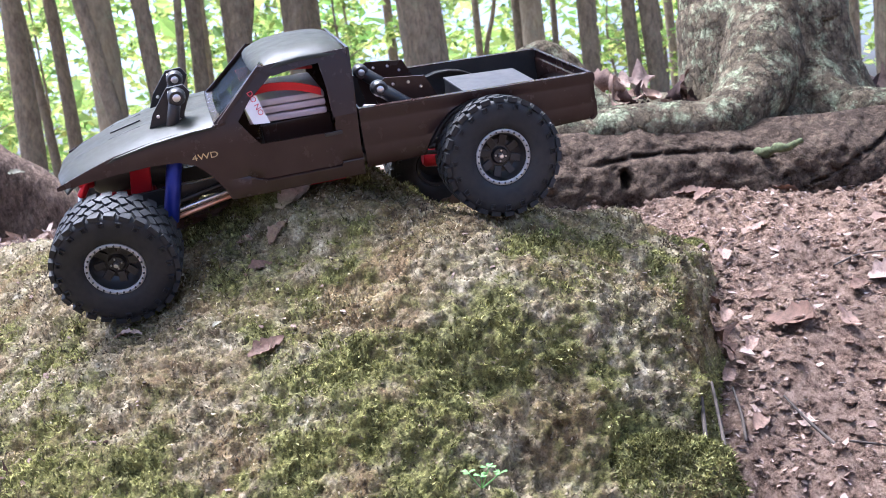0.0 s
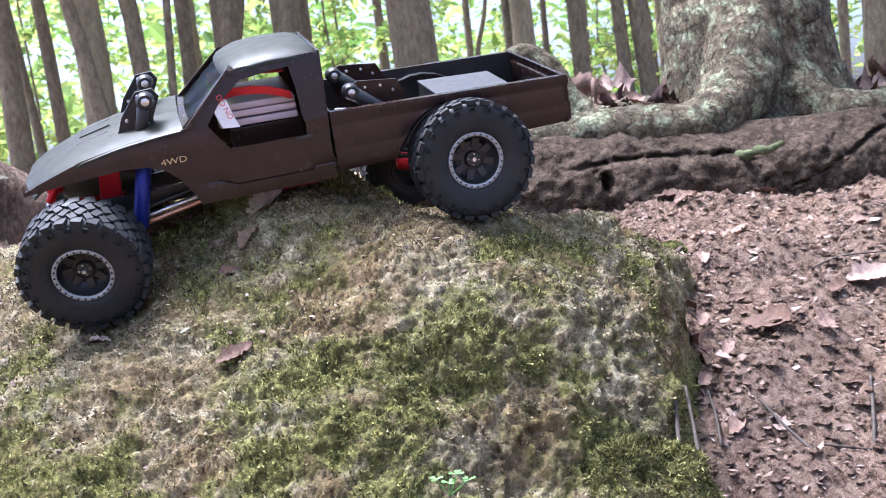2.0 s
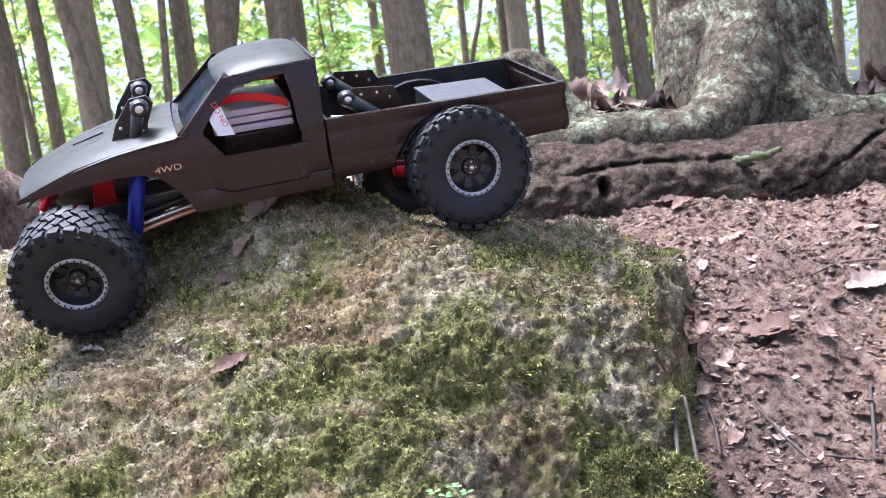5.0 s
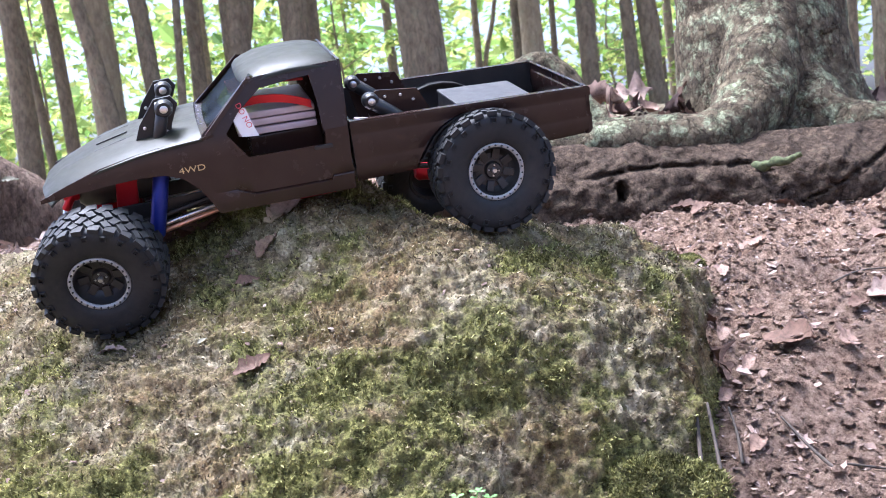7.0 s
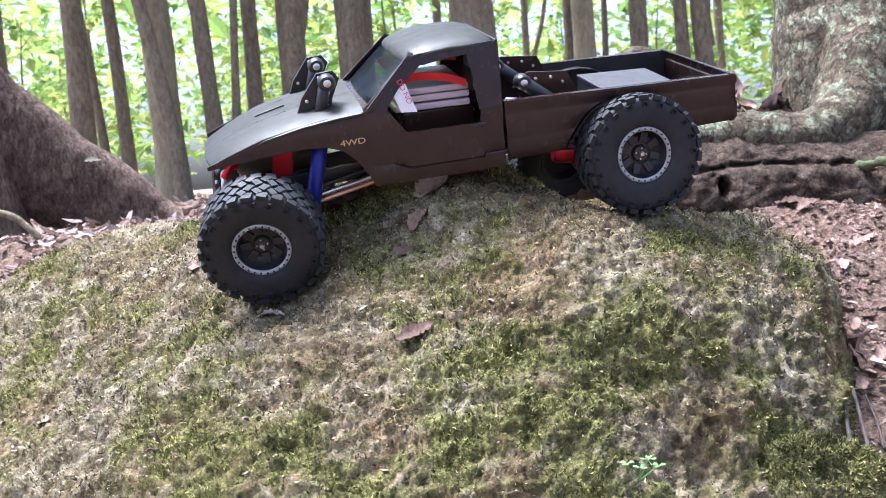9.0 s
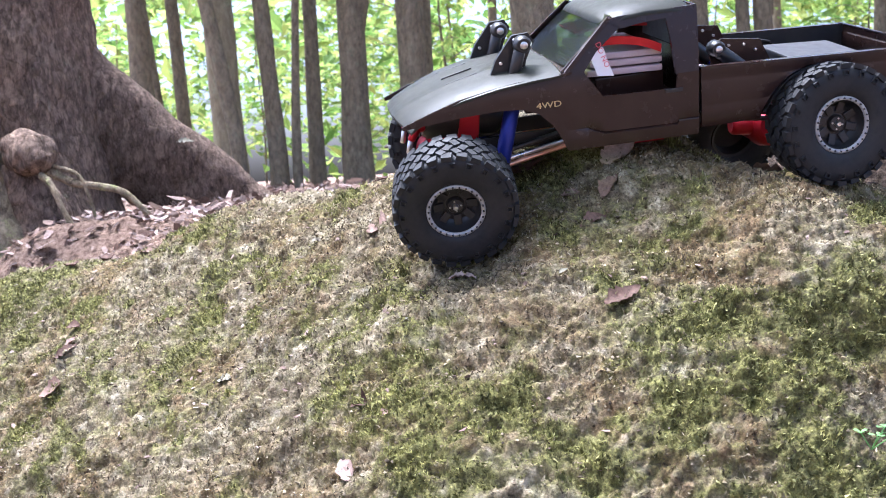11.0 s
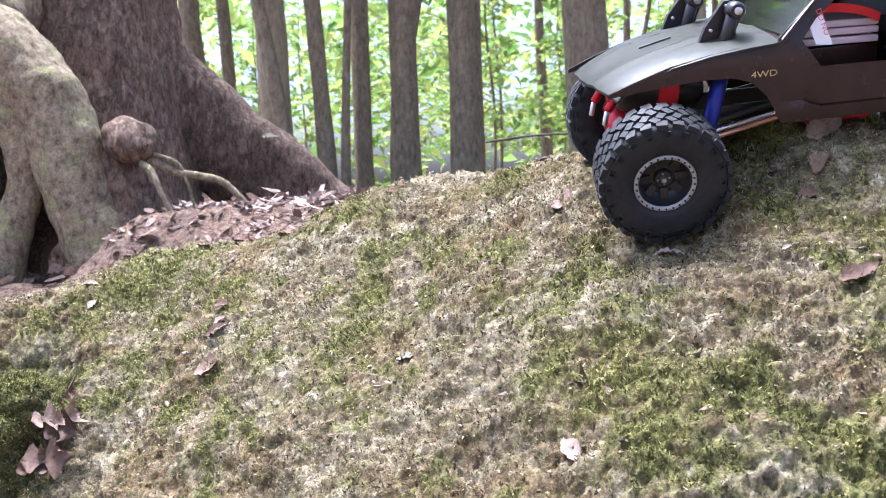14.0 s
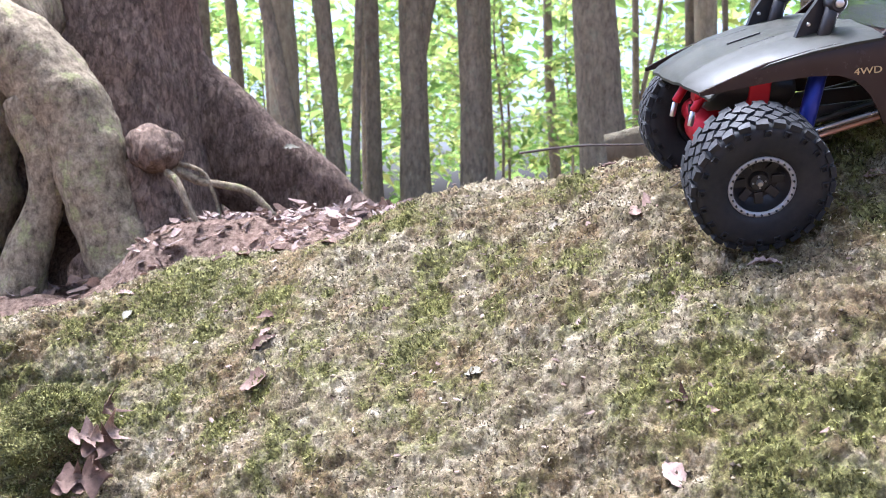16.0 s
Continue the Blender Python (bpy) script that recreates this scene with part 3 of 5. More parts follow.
for pts, rad in (([(-0.825, 1.37, 0.472), (-0.79, 1.375, 0.451), (-0.753, 1.38, 0.443), (-0.72, 1.385, 0.432), (-0.69, 1.39, 0.40)], [0.0065, 0.0058, 0.0052, 0.005, 0.004]),
                 ([(-0.822, 1.355, 0.462), (-0.802, 1.34, 0.450), (-0.788, 1.336, 0.42), (-0.775, 1.337, 0.392), (-0.76, 1.337, 0.37)], [0.0055, 0.004, 0.0038, 0.0035, 0.0035]),
                 ([(-0.812, 1.37, 0.474), (-0.78, 1.375, 0.46), (-0.765, 1.375, 0.425), (-0.757, 1.375, 0.385)], [0.0034, 0.0028, 0.0026, 0.002])):
    link("rootlet", *tube(pts, rad, 30, 10, 0.1, 60, 51), BARK_ROOT, fig)

# ---- the wood behind ----
def wood_tree(at, girth, height, lean, pale=False, fork=0.0, seed=0):
    x, y = at
    z = float(ground_z(x, y))
    t = thing("tree", "slender pale-barked forest tree" if pale else "straight grey-brown forest tree trunk", "tree", "trees of the wood", (x, y, z))
    mat = BARK_PALE if pale else BARK_FAR
    link("trunk", *grow("trunk", (0, 0, 0), height, girth / 2, girth / 3.4, lean, 0.02 * (seed % 3), 1.35, seed, 16, 26, 0.10, 3.0), mat, t)
    if fork:
        h = 0.16 * height * (1 + 0.3 * (seed % 2))
        top = (fork * height * 0.55 + lean[0] * height, 0.1, height * 0.95)
        link("limb", *tube([(lean[0] * h, 0, h * 0.75), (lean[0] * h + fork * 0.5, 0.02, h * 1.25), (fork * 1.6 + lean[0] * h * 2, 0.05, h * 2.2), top], [girth * 0.36, girth * 0.32, girth * 0.28, girth * 0.14], 24, 12, 0.1, 3, seed), mat, t)
    rng = np.random.default_rng(900 + seed)
    crown = []
    for k in range(7):
        a, hh_ = rng.uniform(0, 6.28), height * rng.uniform(0.6, 0.98)
        p0 = np.array([lean[0] * hh_, lean[1] * hh_, hh_])
        reach = height * rng.uniform(0.12, 0.25)
        p1 = p0 + [reach * math.cos(a), reach * math.sin(a), 0.4 * reach]
        link("branch", *tube([p0, (p0 + p1) / 2 + [0, 0, 0.05 * reach], p1], [girth * 0.13, girth * 0.09, girth * 0.03], 10, 6, 0.05, 3, seed + k), mat, t)
        crown.append(p1)
    cent = np.repeat(np.array(crown), 60, 0)
    link("crown", *leaf_cloud(cent + rng.normal(0, height * 0.07, cent.shape), 0.11, rng), GREEN, t, smooth=False)
    return t


def leaf_cloud(places, size, rng):
    """Many small folded leaves at the given places: vertices and faces."""
    n = len(places)
    sz = size * rng.uniform(0.55, 1.3, n)[:, None]
    d = rng.normal(0, 1, (n, 3)) * [1, 1, 0.55]
    d /= np.linalg.norm(d, axis=1)[:, None]
    s = np.cross(d, rng.normal(0, 1, (n, 3)) * [0.5, 0.5, 0.3] + [0, 0, 1.0])
    s /= np.linalg.norm(s, axis=1)[:, None] + 1e-9
    drop = np.cross(s, d) * 0.12
    p = np.asarray(places)
    v = np.stack([p, p + (d * 0.45 + s * 0.27 + drop) * sz, p + d * sz, p + (d * 0.45 - s * 0.27 + drop) * sz], 1).reshape(-1, 3)
    k = np.arange(n)[:, None] * 4
    return v, np.vstack([k + [0, 1, 2], k + [0, 2, 3]])


WOOD = [  # x, y, girth, lean, pale, fork
    (-3.20, 7.6, 0.16, 0.00, 0, 0.0), (-3.40, 8.5, 0.07, -0.10, 0, 0.0), (-3.22, 8.5, 0.11, -0.05, 0, 0.0), (-2.47, 7.3, 0.215, -0.02, 1, 0.0),
    (-2.32, 7.0, 0.10, -0.14, 0, 0.0), (-2.13, 7.3, 0.12, -0.02, 0, -0.25), (-1.99, 7.3, 0.06, 0.06, 0, 0.0), (-1.92, 7.6, 0.11, 0.0, 0, 0.1),
    (-1.62, 7.6, 0.20, -0.01, 0, 0.22), (-1.18, 7.6, 0.20, 0.0, 0, 0.0), (-1.23, 8.6, 0.14, 0.03, 0, 0.0), (-0.28, 7.6, 0.32, 0.0, 0, 0.0),
    (0.52, 8.6, 0.19, 0.01, 1, 0.0), (0.42, 8.9, 0.09, 0.0, 0, 0.0), (0.75, 9.6, 0.06, 0.0, 0, 0.0), (0.96, 8.6, 0.14, 0.0, 0, 0.25),
    (1.30, 8.6, 0.11, 0.0, 0, 0.0), (1.47, 8.6, 0.14, 0.0, 0, 0.15), (3.02, 7.8, 0.24, 0.0, 0, 0.0), (3.40, 9.7, 0.09, 0.02, 0, 0.0),
    (2.3, 8.6, 0.12, 0.0, 0, 0.0), (-4.1, 8.2, 0.18, 0.0, 0, 0.0), (-4.7, 9.0, 0.16, 0.0, 0, 0.2), (-0.85, 12.5, 0.12, 0.0, 0, 0.0), (0.1, 13.5, 0.10, 0.02, 0, 0.2),
    (-3.2, 13.0, 0.13, 0.0, 0, 0.0), (-4.6, 13.5, 0.15, 0.0, 0, 0.0), (1.5, 13.0, 0.13, 0.0, 0, 0.0), (2.6, 14.0, 0.12, 0.0, 0, 0.0), (4.3, 11.0, 0.16, 0.0, 0, 0.0),
]
for k, (x, y, girth, lean, pale, fork) in enumerate(WOOD):
    wood_tree((x, y), girth, 7.0, (lean, 0.0), bool(pale), fork, k)

# saplings and undergrowth, bright with light from behind
rng = np.random.default_rng(77)
def sapling(x, y, height, spread, leaves, seed):
    r = np.random.default_rng(300 + seed)
    z = float(ground_z(x, y))
    t = thing("sapling", "thin sapling with bright green sunlit leaves", "tree", "undergrowth", (x, y, z))
    link("trunk", *tube([(0, 0, -0.05), (0.03, 0, height * 0.3), (-0.04, 0.02, height * 0.65), (0.02, 0, height)], [0.022, 0.018, 0.013, 0.005], 16, 7, 0.05, 3, seed), BARK_FAR, t)
    tips = []
    for k in range(int(9 + height * 2)):
        h = height * r.uniform(0.12, 1.0)
        a = r.uniform(0, 6.28)
        reach = spread * r.uniform(0.4, 1.0)
        tip = np.array([reach * math.cos(a), reach * math.sin(a), h + 0.2 * reach])
        tips.append(np.array([0, 0, h]) + (tip - [0, 0, h]) * r.uniform(0.3, 1.0, (leaves // 14, 1)))
        link("branch", *tube([(0, 0, h), (tip * [0.5, 0.5, 1] + [0, 0, 0.03]), tip], [0.008, 0.005, 0.002], 6, 4), BARK_FAR, t)
    p = np.vstack(tips)
    link("crown", *leaf_cloud(p + r.normal(0, spread * 0.13, p.shape) * [1, 1, 0.6], 0.12, r), GREEN, t, smooth=False)


for k in range(30):
    y = 9.5 + 14 * rng.random()
    x = y * rng.uniform(-0.50, 0.50)
    sapling(x, y, rng.uniform(1.6, 4.5), rng.uniform(0.5, 1.1), 460, k)

# distant leaves of the wood, past counting
p = []
for k in range(300):
    y = rng.uniform(18, 42)
    c = np.array([y * rng.uniform(-0.62, 0.62), y, rng.uniform(0.2, 1.0) ** 1.2 * y * 0.24 + 0.2])
    p.append(c + rng.normal(0, 1.0, (60, 3)) * [0.75, 0.75, 0.5])
p = np.vstack(p)
tagged(link("distant_foliage", *leaf_cloud(p, 0.40, rng), GREEN, smooth=False), "bright green foliage of the distant wood", "foliage", kind="stuff")

# the canopy overhead, with gaps that let the sky in
n = 5200
p = np.column_stack([rng.uniform(-11, 11, n), rng.uniform(-9, 14, n), rng.uniform(5.5, 9.0, n)])
gaps = fbm(p[:, 0] * 0.5, p[:, 1] * 0.5, 0, 2, 91)
p = p[gaps > -0.35]
tagged(link("canopy", *leaf_cloud(p, 0.42, rng), GREEN, smooth=False), "broken green leaf canopy high overhead", "foliage", kind="stuff")


# ---- leaves, sticks and small growth ----
def leaf_mesh(seed, lobed=False):
    """A curled dry leaf about 1 long, with a fold along its rib and a ragged edge."""
    r = np.random.default_rng(seed)
    n, w = 15, r.uniform(0.20, 0.32)
    curl, roll, twist = r.uniform(-0.3, 0.7), r.uniform(0.1, 0.7), r.uniform(-0.6, 0.6)
    rows = []
    for k in range(n):
        u = k / (n - 1)
        half_w = w * (math.sin(math.pi * min(1, u * 0.96 + 0.02)) ** 0.8) * (1 + 0.11 * r.normal())
        if lobed:
            half_w *= 1.0 + 0.75 * math.sin(u * 12.0)
        line = []
        for a in (-1, -0.5, 0, 0.5, 1):
            y = a * half_w
            line.append((u - 0.5, y + 0.05 * math.sin(3 * u), curl * (u - 0.5) ** 2 + roll * y * y / w + twist * y * (u - 0.5) + 0.10 * abs(y) + 0.026 * r.normal()))
        rows.append(line)
    v = np.array(rows).reshape(-1, 3)
    i = np.arange(n * 5).reshape(n, 5)
    f = [(i[a, b], i[a, b + 1], i[a + 1, b + 1], i[a + 1, b]) for a in range(n - 1) for b in range(4)]
    v[:, 2] -= v[:, 2].min()
    me = bpy.data.meshes.new("fallen_leaf")
    me.from_pydata([tuple(map(float, q)) for q in np.vstack([v, v - [0, 0, 0.012]])], [], [tuple(map(int, q)) for q in f] + [tuple(int(k) + n * 5 for k in reversed(q)) for q in f])
    me.polygons.foreach_set("use_smooth", [True] * len(me.polygons))
    me.materials.append(DRY)
    return me


LEAVES = [leaf_mesh(500 + k, k in (2, 5)) for k in range(8)]
def slope_pose(x, y, lift=0.0):
    e = 0.012
    z = float(surface_z(x, y))
    gx_ = float(surface_z(x + e, y) - surface_z(x - e, y)) / (2 * e)
    gy_ = float(surface_z(x, y + e) - surface_z(x, y - e)) / (2 * e)
    nn = Vector((-max(-1, min(1, gx_)), -max(-1, min(1, gy_)), 1)).normalized()
    return Matrix.Translation((x, y, z + lift)) @ nn.to_track_quat("Z", "Y").to_matrix().to_4x4()


def fallen_leaf(x, y, size, kind=0, turn=0.0, tilt=0.0, label="curled brown dead leaf lying on the mossy boulder", lift=0.001, z=None, mat=None):
    ob = new("fallen_leaf", LEAVES[kind % 8])
    m = slope_pose(x, y, lift) if z is None else Matrix.Translation((x, y, z))
    ob.matrix_world = m @ pose(0, 0, 0, tilt, 0, turn) @ Matrix.Scale(size, 4)
    if mat:
        ob.data = ob.data.copy()
        ob.data.materials[0] = mat
    return tagged(ob, label, "leaf", "fallen leaves")


# leaves on the boulder
for x, y, size, kind, turn, lab in (
        (-0.095, 0.540, 0.021, 0, 35, "pinkish brown torn dead leaf on the mossy boulder"), (-0.233, 0.486, 0.017, 3, -40, "small reddish curled dead leaf on the boulder"),
        (-0.156, 0.662, 0.031, 2, 20, "dark lobed dead leaf on the boulder's crest"), (-0.142, 0.671, 0.024, 5, 120, "dark lobed dead leaf on the boulder's crest"),
        (-0.182, 0.583, 0.017, 4, 15, ""), (-0.478, 0.678, 0.025, 1, 30, "pale brown dead leaf on the boulder"), (-0.485, 0.715, 0.020, 6, 50, ""), (-0.493, 0.746, 0.017, 7, 10, ""),
        (-0.488, 0.730, 0.013, 3, 75, ""), (-0.626, 0.809, 0.014, 4, 0, ""), (-0.236, 0.646, 0.020, 5, 30, ""), (-0.229, 0.512, 0.013, 2, 10, ""), (-0.213, 0.506, 0.013, 5, 70, ""),
        (-0.648, 0.900, 0.017, 0, 20, ""), (-0.089, 0.640, 0.028, 1, 60, ""), (-0.107, 0.597, 0.017, 3, 30, ""), (-0.119, 0.625, 0.013, 6, 10, ""), (-0.096, 0.615, 0.021, 7, 80, ""),
        (-0.082, 0.668, 0.028, 4, 35, ""), (-0.072, 0.677, 0.024, 0, 15, ""), (0.010, 0.727, 0.043, 1, 10, "large pale dead leaf at the back of the boulder"), (-0.257, 0.770, 0.014, 6, 40, ""), (-0.105, 0.748, 0.027, 3, 5, ""),
        (-0.549, 0.863, 0.020, 1, 12, ""), (-0.571, 0.873, 0.017, 4, 50, ""), (-0.512, 0.855, 0.016, 6, 80, ""), (-0.524, 0.884, 0.024, 0, 130, ""), (-0.473, 0.846, 0.018, 7, 0, "")):
    fallen_leaf(x, y, size, kind, turn, 0, lab or "curled brown dead leaf lying on the mossy boulder")
fallen_leaf(-0.331, 0.605, 0.014, 6, 20, 0, "small round bleached leaf on the boulder", mat=WHITE_LEAF)
fallen_leaf(-0.615, 0.790, 0.013, 6, 70, 0, "small bleached leaf on the boulder", mat=WHITE_LEAF)
for x, y, sz in ((-0.036, 0.495, 0.006), (-0.212, 0.550, 0.008), (-0.125, 0.560, 0.006), (-0.19, 0.66, 0.010)):
    fallen_leaf(x, y, sz, 6, 40, 0, "bleached scrap of leaf on the boulder", mat=WHITE_LEAF)

# small mossy stone wedged against the boulder, with leaves caught in the cleft
def lump(name, c, radii, seed, mat, label, category):
    th, ph = np.meshgrid(np.linspace(0, 2 * math.pi, 130, endpoint=False), np.linspace(0.02, math.pi - 0.02, 70))
    d = np.stack([np.cos(th) * np.sin(ph), np.sin(th) * np.sin(ph), np.cos(ph)], -1).reshape(-1, 3)
    p = d * radii
    q = p + c
    p = p * (1 + 0.22 * fbm(q[:, 0] * 20, q[:, 1] * 20, q[:, 2] * 20, 4, seed) - 0.12 * np.abs(fbm(q[:, 0] * 60, q[:, 1] * 60, q[:, 2] * 60, 2, seed + 5)))[:, None] + d * boulder_rough(q[:, 0], q[:, 1], q[:, 2])[:, None] * 0.5
    i = np.arange(130 * 70).reshape(70, 130)
    f = [(i[a, b], i[a + 1, b], i[a + 1, (b + 1) % 130], i[a, (b + 1) % 130]) for a in range(69) for b in range(130)]
    ob = link(name, p, f, mat)
    ob.location = c
    a_ = ob.data.attributes.new("moss", "FLOAT", "POINT")
    a_.data.foreach_set("value", (0.58 + 0.3 * moss_amount(q[:, 0], q[:, 1], q[:, 2])).astype(np.float32))
    return tagged(ob, label, category)


STONES = []
STONES += [lump("stone", np.array((-0.625, 0.690, 0.258)), np.array((0.044, 0.040, 0.046)), 3, ROCK, "small mossy stone wedged beside the boulder", "stone")]
STONES += [lump("stone", np.array((-0.644, 0.671, 0.226)), np.array((0.05, 0.04, 0.045)), 7, ROCK, "small mossy stone wedged beside the boulder", "stone")]
STONES += [lump("stone", np.array((0.098, 0.528, 0.262)), np.array((0.046, 0.030, 0.046)), 13, ROCK, "mossy lobe of broken stone at the boulder's foot", "stone")]
STONES += [lump("stone", np.array((0.175, 0.837, 0.356)), np.array((0.013, 0.011, 0.009)), 17, ROCK, "small round stone in the soil", "stone")]
for x, y, z, size, kind, turn, tilt in ((-0.573, 0.662, 0.273, 0.026, 2, 70, 62), (-0.586, 0.659, 0.245, 0.034, 5, 20, 58), (-0.582, 0.684, 0.285, 0.024, 2, 100, 65), (-0.586, 0.660, 0.272, 0.022, 5, 50, 55), (-0.575, 0.661, 0.263, 0.028, 2, 0, 60), (-0.581, 0.660, 0.254, 0.026, 6, 120, 60), (-0.594, 0.657, 0.240, 0.026, 2, 30, 55)):
    fallen_leaf(x, y, size, kind, turn, tilt, "dead leaf caught in the cleft between the stones", z=z)

# leaves lying on the soil beside the boulder and on the roots
SOIL_LEAF = "crisp brown dead leaf on the bare soil"
for x, y, size, kind, turn in ((0.213, 0.694, 0.039, 1, 20), (0.173, 0.740, 0.017, 4, 60), (0.156, 0.640, 0.016, 0, 10), (0.167, 0.609, 0.020, 6, 30), (0.202, 0.588, 0.022, 3, 80), (0.276, 0.749, 0.024, 7, 0),
                               (0.246, 0.688, 0.022, 5, 25), (0.313, 0.790, 0.039, 0, 10), (0.158, 0.653, 0.022, 2, 95), (0.180, 0.672, 0.020, 4, 35), (0.208, 0.756, 0.015, 6, 15), (0.197, 0.804, 0.019, 3, 65),
                               (0.217, 1.029, 0.030, 1, 0), (0.225, 0.998, 0.025, 7, 50), (0.236, 0.724, 0.014, 0, 80), (0.194, 0.616, 0.014, 5, 35), (0.312, 1.045, 0.027, 6, 75), (0.298, 0.860, 0.023, 4, 20),
                               (0.181, 0.872, 0.024, 2, 40), (0.250, 0.927, 0.028, 0, 100), (0.355, 0.923, 0.027, 3, 10), (0.391, 0.995, 0.028, 1, 70), (0.168, 0.685, 0.018, 7, 40), (0.161, 0.700, 0.019, 1, 140), (0.162, 0.665, 0.020, 6, 60)):
    fallen_leaf(x, y, size, kind, turn, random.uniform(-8, 14), SOIL_LEAF, 0.002)
for x, y, z, size, kind, turn, tilt in (
        (0.181, 1.237, 0.520, 0.050, 1, 100, 65), (0.197, 1.227, 0.508, 0.050, 4, 30, 30), (0.221, 1.238, 0.506, 0.045, 0, 60, 45), (0.254, 1.230, 0.517, 0.070, 3, 85, 80),
        (0.224, 1.175, 0.473, 0.042, 6, -35, -50), (0.259, 1.207, 0.486, 0.045, 7, 20, 60), (0.179, 1.206, 0.503, 0.050, 2, 70, 40), (0.212, 1.269, 0.528, 0.045, 5, 10, 60),
        (0.240, 1.207, 0.486, 0.045, 1, 130, 35), (0.169, 1.268, 0.531, 0.050, 0, 150, 70), (0.265, 1.197, 0.479, 0.040, 3, 60, 70), (0.479, 1.286, 0.492, 0.050, 4, 20, 40),
        (0.519, 1.309, 0.509, 0.055, 0, 80, 60), (0.523, 1.288, 0.490, 0.050, 7, 40, 40), (0.491, 1.266, 0.483, 0.050, 2, 0, 30), (0.490, 1.339, 0.519, 0.040, 1, 60, 60),
        (-0.132, 1.503, 0.498, 0.075, 1, 10, 20), (-0.085, 1.531, 0.510, 0.060, 3, 30, 55), (-0.062, 1.535, 0.508, 0.050, 0, -20, 45), (-0.040, 1.538, 0.510, 0.050, 6, 60, 40),
        (-0.015, 1.451, 0.498, 0.035, 5, 100, 70), (0.026, 1.005, 0.429, 0.058, 1, 15, 55), (0.012, 1.025, 0.437, 0.040, 4, 80, 40)):
    fallen_leaf(x, y, size, kind, turn, tilt, "large curled brown dead leaf heaped against the roots", z=z - 0.35 * size)
for x, y, z, size, kind, turn, tilt in (
        (0.168, 1.222, 0.497, 0.042, 3, 40, 70), (0.190, 1.215, 0.503, 0.048, 6, 110, 50), (0.205, 1.232, 0.512, 0.045, 7, 75, 82), (0.217, 1.220, 0.486, 0.044, 0, 20, 60), (0.246, 1.232, 0.511, 0.060, 4, 95, 85),
        (0.236, 1.215, 0.484, 0.040, 1, 140, 35), (0.264, 1.222, 0.498, 0.046, 6, 65, 75), (0.185, 1.205, 0.482, 0.042, 7, 160, 30), (0.255, 1.212, 0.482, 0.038, 3, 10, 45), (0.160, 1.215, 0.487, 0.036, 1, 85, 55),
        (0.500, 1.280, 0.490, 0.045, 6, 30, 65), (0.530, 1.300, 0.500, 0.050, 3, 110, 70), (0.470, 1.270, 0.478, 0.042, 7, 70, 40)):
    fallen_leaf(x, y, size, kind, turn, tilt, "dark purplish-brown dead leaf heaped against the roots", z=z - 0.35 * size, mat=DARK_LEAF)
fallen_leaf(-0.821, 1.91, 0.032, 6, 20, 30, "pale leaf caught on the buttress root", z=0.517, mat=WHITE_LEAF)

def twig(pts, r0, r1, label="dry grey-brown twig on the soil"):
    tagged(link("twig", *tube(pts, [r0, (r0 + r1) / 2, r1], 18, 8, 0.15, 60, 5), STICK), label, "twig", "twigs")


twig([(0.130, 0.586, 0.318), (0.125, 0.557, 0.296), (0.119, 0.517, 0.265)], 0.0011, 0.0012)
twig([(0.136, 0.584, 0.313), (0.134, 0.557, 0.290), (0.129, 0.517, 0.261)], 0.0009, 0.0011)
twig([(0.185, 0.626, 0.290), (0.194, 0.605, 0.277), (0.204, 0.580, 0.266)], 0.0006, 0.0012)
twig([(0.257, 0.647, 0.291), (0.243, 0.608, 0.273), (0.225, 0.564, 0.254)], 0.0010, 0.0012)
twig([(0.157, 0.632, 0.297), (0.156, 0.611, 0.287), (0.153, 0.590, 0.276)], 0.0007, 0.0009)
twig([(0.208, 0.587, 0.271), (0.234, 0.584, 0.266), (0.260, 0.580, 0.263)], 0.0007, 0.0009)
twig([(0.234, 0.690, 0.311), (0.251, 0.687, 0.307), (0.263, 0.693, 0.306)], 0.0008, 0.0005)
twig([(0.275, 0.801, 0.338), (0.302, 0.818, 0.342), (0.341, 0.821, 0.341)], 0.0009, 0.0005)
twig([(0.037, 1.118, 0.427), (0.051, 1.135, 0.458), (0.053, 1.148, 0.506)], 0.0014, 0.0009, "bent dry grass stem leaning on the root")
twig([(-0.146, 0.667, 0.437), (-0.197, 0.632, 0.429), (-0.225, 0.614, 0.415)], 0.0004, 0.0003, "thin dry stem lying on the boulder")
twig([(-0.373, 1.477, 0.473), (-0.297, 1.448, 0.478), (-0.209, 1.440, 0.476)], 0.0019, 0.0012)

